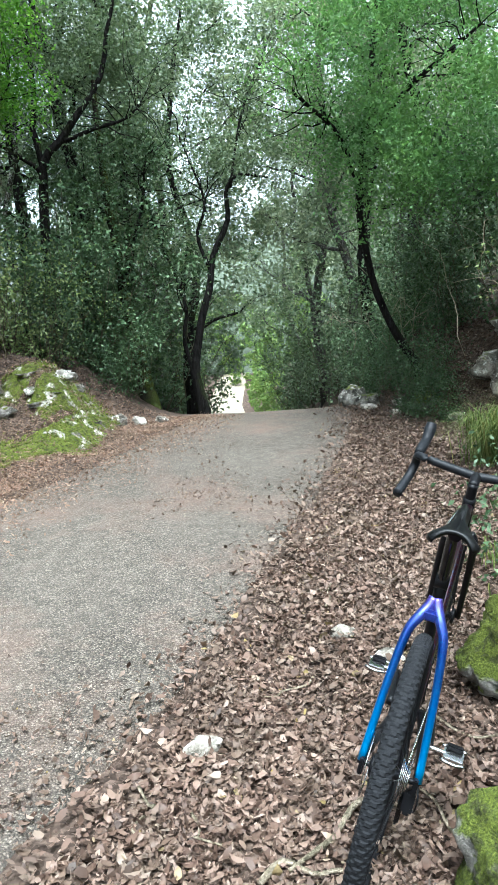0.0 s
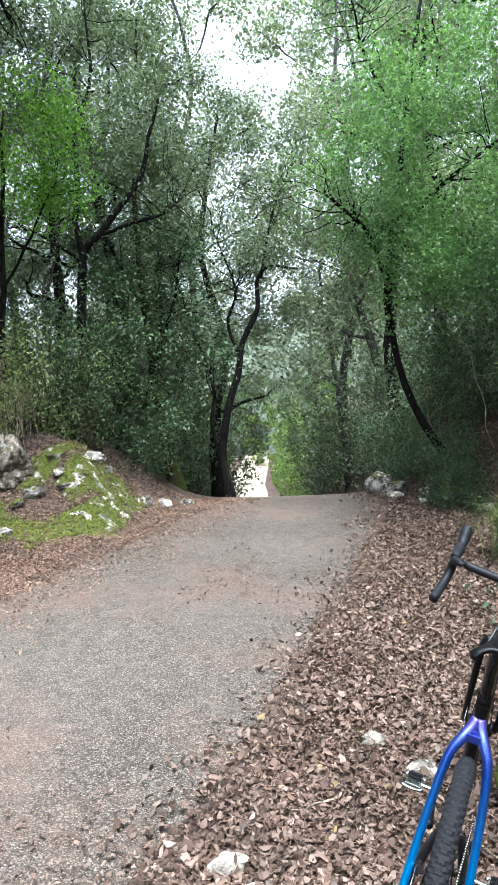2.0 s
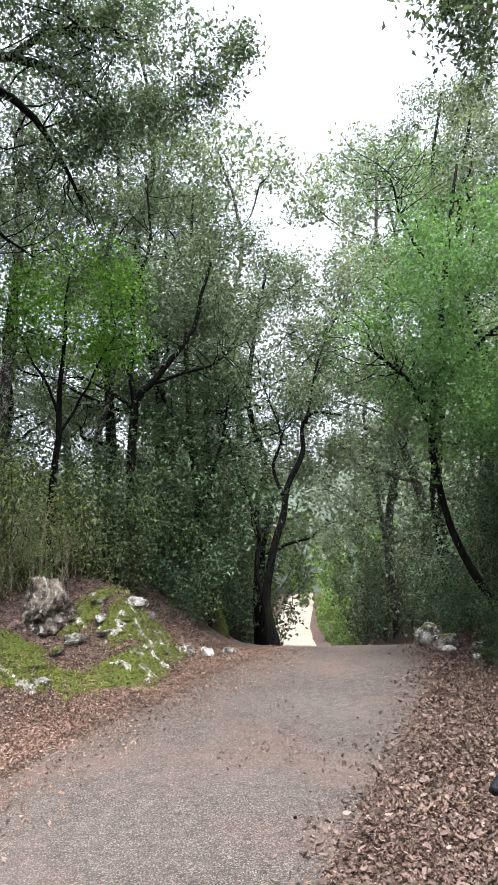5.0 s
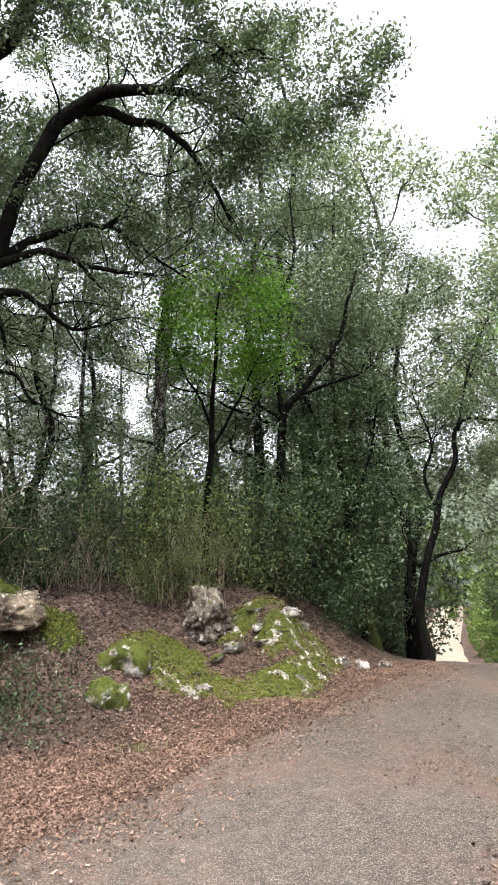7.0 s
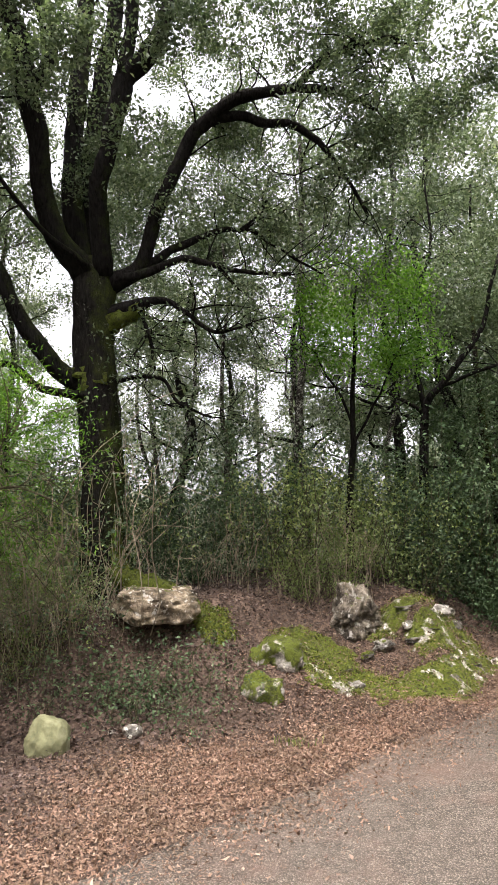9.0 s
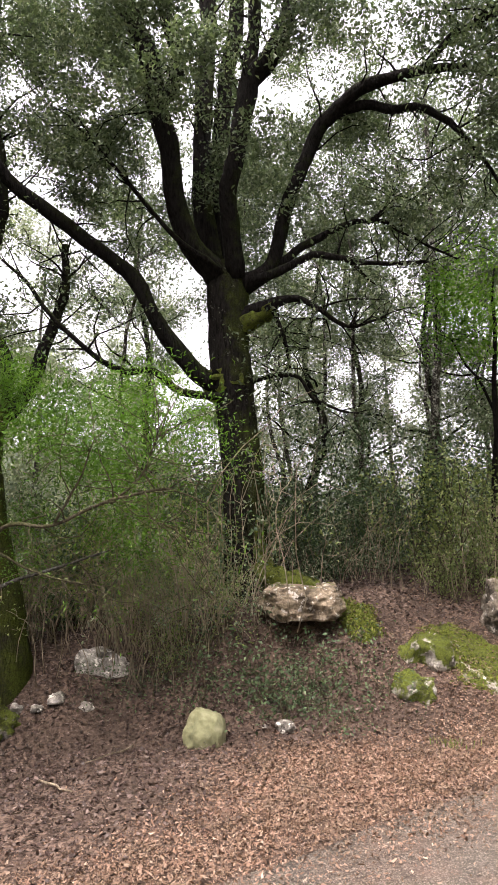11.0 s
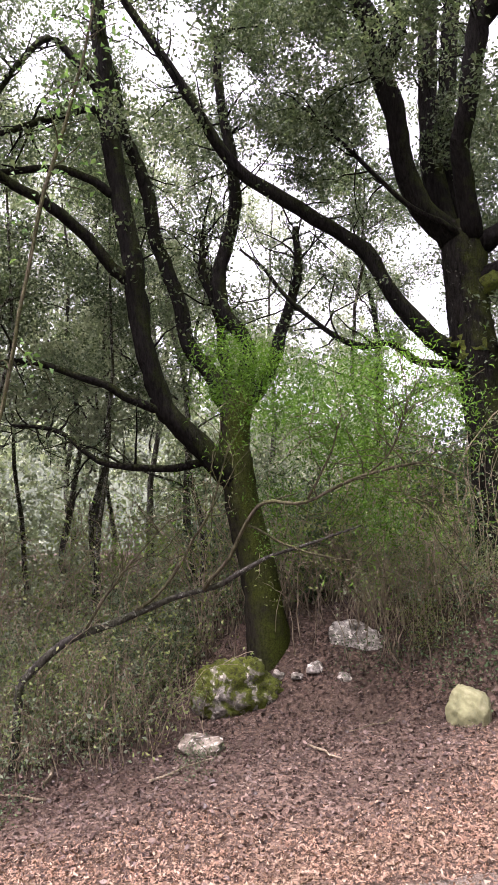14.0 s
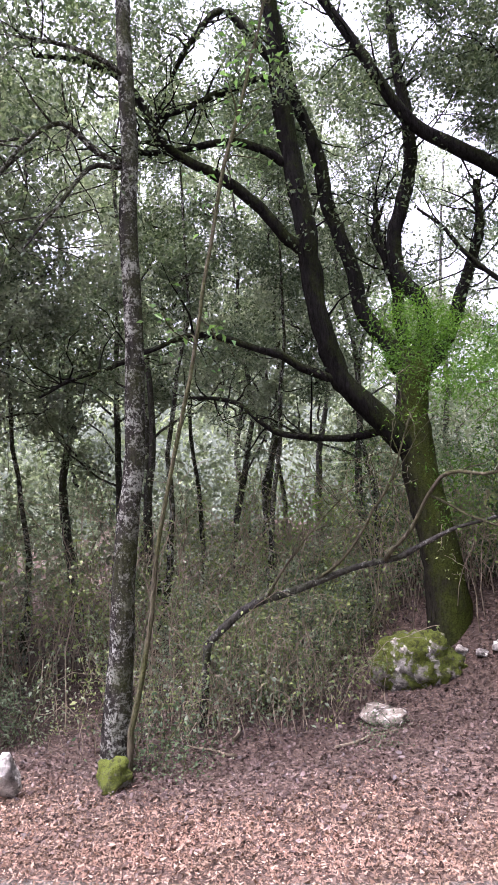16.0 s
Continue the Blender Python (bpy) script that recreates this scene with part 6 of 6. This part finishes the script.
moss_cushion([(-5.10, 5.21, 3.38, 0.15), (-5.12, 5.20, 3.47, 0.225), (-5.12, 5.20, 3.6, 0.228), (-5.13, 5.19, 3.72, 0.17)], 1)
moss_cushion([(-5.0, 5.26, 4.16, 0.07), (-4.9, 5.30, 4.22, 0.11), (-4.78, 5.35, 4.29, 0.10), (-4.64, 5.41, 4.37, 0.07)], 2)
moss_cushion([(-4.92, 5.25, 2.1, 0.07), (-4.88, 5.24, 1.75, 0.11), (-4.74, 5.27, 1.5, 0.13), (-4.5, 5.36, 1.42, 0.11), (-4.2, 5.44, 1.34, 0.09), (-3.95, 5.42, 1.12, 0.07), (-3.8, 5.38, 0.95, 0.04)], 3)

# ---- bicycle, leaning on the bank ----
def metal(name, colour, rough, metallic=1.0, grain=30.0):
    m, t, b = material(name)
    n = noise_tex(t, coords(t), grain, 3.0)
    t.links.new(mix(t, ramp(t, n, [(0.35, (0.0,) * 3), (0.75, (0.35,) * 3)]).outputs[0], colour, tuple(c * 0.6 for c in colour)), b.inputs["Base Color"])
    b.inputs["Roughness"].default_value = rough
    b.inputs["Metallic"].default_value = metallic
    b.inputs["Specular IOR Level"].default_value = 0.16
    return m


def paint_material():
    m, t, b = material("blue_to_purple_paint")
    sep = t.nodes.new("ShaderNodeSeparateXYZ")
    t.links.new(coords(t), sep.inputs[0])
    col = ramp(t, sep.outputs["X"], [(0.0, (0.005, 0.25, 0.62)), (0.045, (0.006, 0.11, 0.40)), (0.09, (0.01, 0.045, 0.26)), (0.125, (0.04, 0.05, 0.30)), (0.16, (0.12, 0.05, 0.32)), (0.28, (0.07, 0.015, 0.03)), (0.6, (0.035, 0.008, 0.015))]).outputs[0]
    speck = noise_tex(t, coords(t), 160.0, 2.0)
    t.links.new(mix(t, ramp(t, speck, [(0.5, (0,) * 3), (0.8, (0.25,) * 3)]).outputs[0], col, (0.02, 0.35, 0.8)), b.inputs["Base Color"])
    b.inputs["Metallic"].default_value = 0.75
    b.inputs["Roughness"].default_value = 0.3
    b.inputs["Coat Weight"].default_value = 0.8
    b.inputs["Coat Roughness"].default_value = 0.08
    return m


PAINT = paint_material()
RUBBER = metal("tyre_rubber", (0.009, 0.0095, 0.011), 0.8, 0.0, 60.0)
BLACK = metal("satin_black_alloy", (0.005, 0.005, 0.006), 0.4, 0.0)
TAPE = metal("black_bar_tape", (0.008, 0.009, 0.011), 0.5, 0.0, 90.0)
CHROME = metal("polished_steel", (0.55, 0.55, 0.55), 0.22)
GLOSS = metal("gloss_black_carbon", (0.004, 0.004, 0.005), 0.12, 0.0)
GLOSS.node_tree.nodes["Principled BSDF"].inputs["Specular IOR Level"].default_value = 0.5
LEATHER = metal("black_saddle_cover", (0.003, 0.0032, 0.0035), 0.42, 0.0, 50.0)

bike = thing("bicycle", None, "blue gravel bicycle with knobbly tyres leaning on the bank", "bicycle")
bike.matrix_basis = Matrix(((0.328, -0.9131, 0.2421, 0.282), (0.9446, 0.3189, -0.077, 1.489), (-0.0069, 0.254, 0.9672, 0.014), (0, 0, 0, 1)))


def pipe(name, pts, mat, parent=bike, label="", sides=12, steps=4):
    v, f = tube([spline(pts, steps)], sides)
    return child(name, mesh_of(name, v, f, mat), parent, label)


def lathe(name, profile, centre, mat, parent=bike, label="", sides=48):
    """A ring or disc turned about the wheel axle: profile of (radius, y)."""
    verts, faces, n = [], [], len(profile)
    for i in range(sides):
        a = 2 * math.pi * i / sides
        for r, y in profile:
            verts.append((centre[0] + r * math.cos(a), centre[1] + y, centre[2] + r * math.sin(a)))
    for i in range(sides):
        for k in range(n):
            a, b = i * n + k, i * n + (k + 1) % n
            c, d = ((i + 1) % sides) * n + (k + 1) % n, ((i + 1) % sides) * n + k
            faces.append((a, b, c, d))
    return child(name, mesh_of(name, verts, faces, mat), parent, label)


def box(name, centre, size, mat, parent=bike, label="", turn=(0, 0, 0), bevel=0.25):
    bm = bmesh.new()
    bmesh.ops.create_cube(bm, size=1.0)
    bmesh.ops.scale(bm, vec=size, verts=bm.verts)
    bmesh.ops.bevel(bm, geom=bm.edges[:], offset=min(size) * bevel, segments=2, affect="EDGES")
    bmesh.ops.transform(bm, matrix=pose(*centre, *turn), verts=bm.verts)
    me = bpy.data.meshes.new(name)
    bm.to_mesh(me)
    bm.free()
    me.materials.append(mat)
    return child(name, me, parent, label)


def wheel(name, cx, rear):
    c = (cx, 0, 0.35)
    ring = lathe(name, [(0.312, -0.013), (0.318, -0.013), (0.318, 0.013), (0.312, 0.013), (0.296, 0.006), (0.296, -0.006)], c, BLACK, bike, "black alloy rim", 72)
    verts, faces = [], []
    nu, nv = (640, 24) if rear else (200, 16)
    for i in range(nu):
        a = 2 * math.pi * i / nu
        for k in range(nv):
            b = 2 * math.pi * k / nv
            r, y = 0.0205 * math.cos(b), 0.0215 * math.sin(b)
            if math.cos(b) > -0.1:
                lane = min(k, nv - k) // 2
                knob = (i + 3 * (lane % 2)) % 6 < 3
                if knob:
                    r, y = r * 1.13, y * 1.09
            rr = 0.3275 + r
            verts.append((c[0] + rr * math.cos(a), y, c[2] + rr * math.sin(a)))
    for i in range(nu):
        for k in range(nv):
            faces.append((i * nv + k, i * nv + (k + 1) % nv, ((i + 1) % nu) * nv + (k + 1) % nv, ((i + 1) % nu) * nv + k))
    child("tyre", mesh_of("tyre", verts, faces, RUBBER, False), ring, "dusty black knobbly rubber tyre")
    lathe("hub", [(0.004, -0.05), (0.03, -0.045), (0.03, -0.035), (0.014, -0.03), (0.014, 0.03), (0.03, 0.035), (0.03, 0.045), (0.004, 0.05)], c, BLACK, ring, "", 20)
    lathe("brake_rotor", [(0.066, 0.052), (0.08, 0.052), (0.08, 0.054), (0.066, 0.054)], c, CHROME, ring, "steel disc brake rotor", 40)
    v, f = tube([np.array([(0.03, 0.036, 0, 0.0011), (0.30, 0.0, 0, 0.0011)])], 5)
    spoke_mesh = mesh_of("spoke", v, f, BLACK)
    for k in range(24):
        s = child("spoke", spoke_mesh, ring)
        s.matrix_basis = pose(*c, 0, 360 / 24 * k, 0) @ Matrix.Diagonal((1, 1 if k % 2 else -1, 1, 1))
    return ring


wheel("rear_wheel", 0.0, True)
wheel("front_wheel", 1.03, False)
for s in (1, -1):
    pipe("seat_stay", [(0.0, 0.072 * s, 0.352, 0.0105), (0.035, 0.066 * s, 0.46, 0.0105), (0.075, 0.057 * s, 0.585, 0.011), (0.105, 0.045 * s, 0.68, 0.012), (0.122, 0.028 * s, 0.716, 0.014), (0.142, 0.012 * s, 0.742, 0.015), (0.155, 0.004 * s, 0.765, 0.014)], PAINT, label="glossy blue seat stay")
    pipe("chain_stay", [(0.0, 0.070 * s, 0.35, 0.010), (0.15, 0.062 * s, 0.325, 0.012), (0.33, 0.045 * s, 0.29, 0.013), (0.43, 0.03 * s, 0.275, 0.014)], BLACK)
    pipe("fork_leg", [(0.88, 0.03 * s, 0.73, 0.014), (0.895, 0.05 * s, 0.69, 0.014), (0.95, 0.055 * s, 0.55, 0.012), (1.03, 0.058 * s, 0.35, 0.010)], BLACK)
    pipe("crank_arm", [(0.43, 0.065 * s, 0.275, 0.013), (0.43 + 0.085 * s, 0.072 * s, 0.282, 0.011), (0.43 + 0.17 * s, 0.078 * s, 0.288, 0.011)], BLACK)
    px = 0.43 + 0.17 * s
    pedal = box("pedal", (px, 0.145 * s, 0.288), (0.05, 0.055, 0.012), CHROME, label="steel clipless pedal")
    pipe("pedal_axle", [(px, 0.075 * s, 0.288, 0.007), (px, 0.11 * s, 0.288, 0.007), (px, 0.17 * s, 0.288, 0.005)], CHROME, pedal)
    box("pedal_clip", (px + 0.02, 0.145 * s, 0.301), (0.02, 0.045, 0.014), BLACK, pedal)
    for e in (1, -1):
        pipe("pedal_cage", [(px + 0.032 * e, 0.11 * s, 0.288, 0.005), (px + 0.042 * e, 0.145 * s, 0.288, 0.005), (px + 0.032 * e, 0.18 * s, 0.288, 0.005)], CHROME, pedal)
    # dropped half of the bar, hood and lever
    bar = pipe("handlebar_drop", [(0.885, 0.0, 0.93, 0.0155), (0.888, 0.06 * s, 0.935, 0.0155), (0.888, 0.15 * s, 0.945, 0.0145), (0.905, 0.198 * s, 0.948, 0.0145), (0.93, 0.211 * s, 0.938, 0.0155), (0.945, 0.215 * s, 0.908, 0.0158), (0.93, 0.222 * s, 0.874, 0.016), (0.90, 0.229 * s, 0.85, 0.016), (0.86, 0.236 * s, 0.828, 0.0165), (0.832, 0.24 * s, 0.815, 0.0165)], TAPE, label="black taped drop handlebar")
    hood = pipe("brake_hood", [(0.935, 0.210 * s, 0.95, 0.017), (0.98, 0.208 * s, 0.968, 0.019), (1.02, 0.205 * s, 0.985, 0.018), (1.048, 0.203 * s, 1.02, 0.022), (1.06, 0.203 * s, 1.045, 0.018)], TAPE, bar, "black rubber brake hood")
    pipe("brake_lever", [(1.045, 0.205 * s, 0.99, 0.008), (1.05, 0.212 * s, 0.93, 0.007), (1.03, 0.22 * s, 0.87, 0.006)], BLACK, bar)
box("stay_bridge", (0.135, 0, 0.728), (0.035, 0.05, 0.03), PAINT, label="blue and purple stay bridge")
pipe("seat_tube", [(0.43, 0, 0.275, 0.017), (0.35, 0, 0.53, 0.016), (0.28, 0, 0.765, 0.0175)], BLACK, label="black carbon seat tube")
pipe("top_tube", [(0.29, 0, 0.745, 0.016), (0.55, 0, 0.79, 0.017), (0.82, 0, 0.835, 0.019)], PAINT, label="dark red top tube")
pipe("down_tube", [(0.43, 0, 0.275, 0.024), (0.63, 0, 0.51, 0.024), (0.845, 0, 0.755, 0.022)], PAINT, label="dark red down tube")
pipe("head_tube", [(0.865, 0, 0.72, 0.022), (0.84, 0, 0.80, 0.021), (0.82, 0, 0.87, 0.021)], BLACK)
pipe("steerer_spacer", [(0.82, 0, 0.868, 0.0175), (0.812, 0, 0.895, 0.0175), (0.805, 0, 0.92, 0.0175)], BLACK)
pipe("stem", [(0.803, 0, 0.915, 0.018), (0.84, 0, 0.922, 0.0165), (0.885, 0, 0.93, 0.018)], BLACK, label="black alloy stem")
lathe("seat_clamp", [(0.017, -0.018), (0.021, -0.018), (0.021, 0.018), (0.017, 0.018)], (0.28, 0, 0.765), BLACK, sides=16)
pipe("seat_post", [(0.285, 0, 0.745, 0.0155), (0.25, 0, 0.85, 0.0155), (0.222, 0, 0.93, 0.0155)], GLOSS, label="glossy black seat post")


def saddle():
    """Wide winged tail, cut-out along the middle, narrow nose."""
    verts, faces = [], []
    nx, ny = 22, 13
    for lay in (0, 1):
        for i in range(nx):
            u = i / (nx - 1)
            x = 0.105 + 0.265 * u
            half = 0.046 * (1 - step((u - 0.05) / 0.62)) + 0.019
            half *= 1 - 0.55 * step((u - 0.93) / 0.07) - 0.25 * (1 - step(u / 0.08))
            for k in range(ny):
                w = 2 * k / (ny - 1) - 1
                z = 0.955 + 0.012 * u - 0.028 * abs(w) ** 2.6 * (1.0 - 0.3 * u) + 0.012 * (1 - step(u / 0.3)) - (0.020 if abs(w) < 0.17 and 0.08 < u < 0.75 else 0)
                verts.append((x - 0.015 * (abs(w) ** 2) * (1 - u), w * half - 0.008, z - 0.012 * lay))
    n = nx * ny
    for i in range(nx - 1):
        for k in range(ny - 1):
            a = i * ny + k
            faces.append((a, a + 1, a + ny + 1, a + ny))
            faces.append((n + a, n + a + ny, n + a + ny + 1, n + a + 1))
    rim = [k for k in range(ny)] + [i * ny + ny - 1 for i in range(1, nx)] + [(nx - 1) * ny + k for k in range(ny - 2, -1, -1)] + [i * ny for i in range(nx - 2, 0, -1)]
    for a, b in zip(rim, rim[1:] + rim[:1]):
        faces.append((b, a, n + a, n + b))
    top = child("saddle", mesh_of("saddle", verts, faces, LEATHER), bike, "black cut-out saddle with silver rails")
    for s in (1, -1):
        pipe("saddle_rail", [(0.125, 0.045 * s, 0.938, 0.0035), (0.17, 0.03 * s, 0.922, 0.0035), (0.25, 0.024 * s, 0.925, 0.0035), (0.345, 0.01 * s, 0.948, 0.0035)], CHROME, top)
    box("rail_clamp", (0.222, 0, 0.925), (0.05, 0.055, 0.02), CHROME, top)


saddle()
for i, (r, y) in enumerate([(0.055, -0.028), (0.049, -0.032), (0.043, -0.036), (0.037, -0.040), (0.031, -0.044), (0.026, -0.048)]):
    lathe("sprocket", [(r - 0.012, y), (r, y), (r, y - 0.002), (r - 0.012, y - 0.002)], (0, 0, 0.35), CHROME, sides=28)
lathe("chainring", [(0.07, -0.048), (0.086, -0.048), (0.086, -0.052), (0.07, -0.052)], (0.43, 0, 0.275), BLACK, sides=40)
path = [(0.0, -0.040, 0.395), (0.43, -0.050, 0.361)], [(0.02, -0.040, 0.265), (0.43, -0.050, 0.189)], [(-0.01, -0.04, 0.31), (0.045, -0.04, 0.25)]
chain_lines = []
for p, q in path:
    p, q = np.array(p), np.array(q)
    n = int(np.linalg.norm(q - p) / 0.0127)
    for k in range(n):
        a, b = p + (q - p) * (k + 0.1) / n, p + (q - p) * (k + 0.9) / n
        chain_lines.append(np.array([(*a, 0.0038), (*(0.5 * (a + b)), 0.0028), (*b, 0.0038)]))
v, f = tube(chain_lines, 6)
tagged(child("chain", mesh_of("chain", v, f, CHROME), bike, "bright steel roller chain"), kind="stuff")
mech = box("rear_derailleur", (0.012, -0.062, 0.285), (0.05, 0.028, 0.06), BLACK, label="black rear derailleur", turn=(0, 20, 0))
box("derailleur_cage", (0.04, -0.045, 0.235), (0.03, 0.012, 0.10), BLACK, mech, turn=(0, -20, 0))
lathe("jockey_wheel", [(0.006, -0.040), (0.02, -0.040), (0.02, -0.046), (0.006, -0.046)], (0.055, 0, 0.195), BLACK, mech, sides=14)
lathe("jockey_wheel", [(0.006, -0.040), (0.02, -0.040), (0.02, -0.046), (0.006, -0.046)], (0.03, 0, 0.262), BLACK, mech, sides=14)
pipe("gear_cable", [(0.0, -0.074, 0.345, 0.0025), (-0.02, -0.082, 0.32, 0.0025), (-0.015, -0.08, 0.28, 0.0025), (0.01, -0.072, 0.27, 0.0025)], BLACK)
box("brake_caliper", (0.045, 0.052, 0.405), (0.05, 0.03, 0.035), BLACK, label="black disc brake caliper", turn=(0, 30, 0))
for s in (1, -1):
    box("dropout", (0.0, 0.068 * s, 0.345), (0.04, 0.012, 0.045), BLACK)
pipe("axle", [(0, -0.078, 0.35, 0.008), (0, 0, 0.35, 0.006), (0, 0.08, 0.35, 0.008)], BLACK)
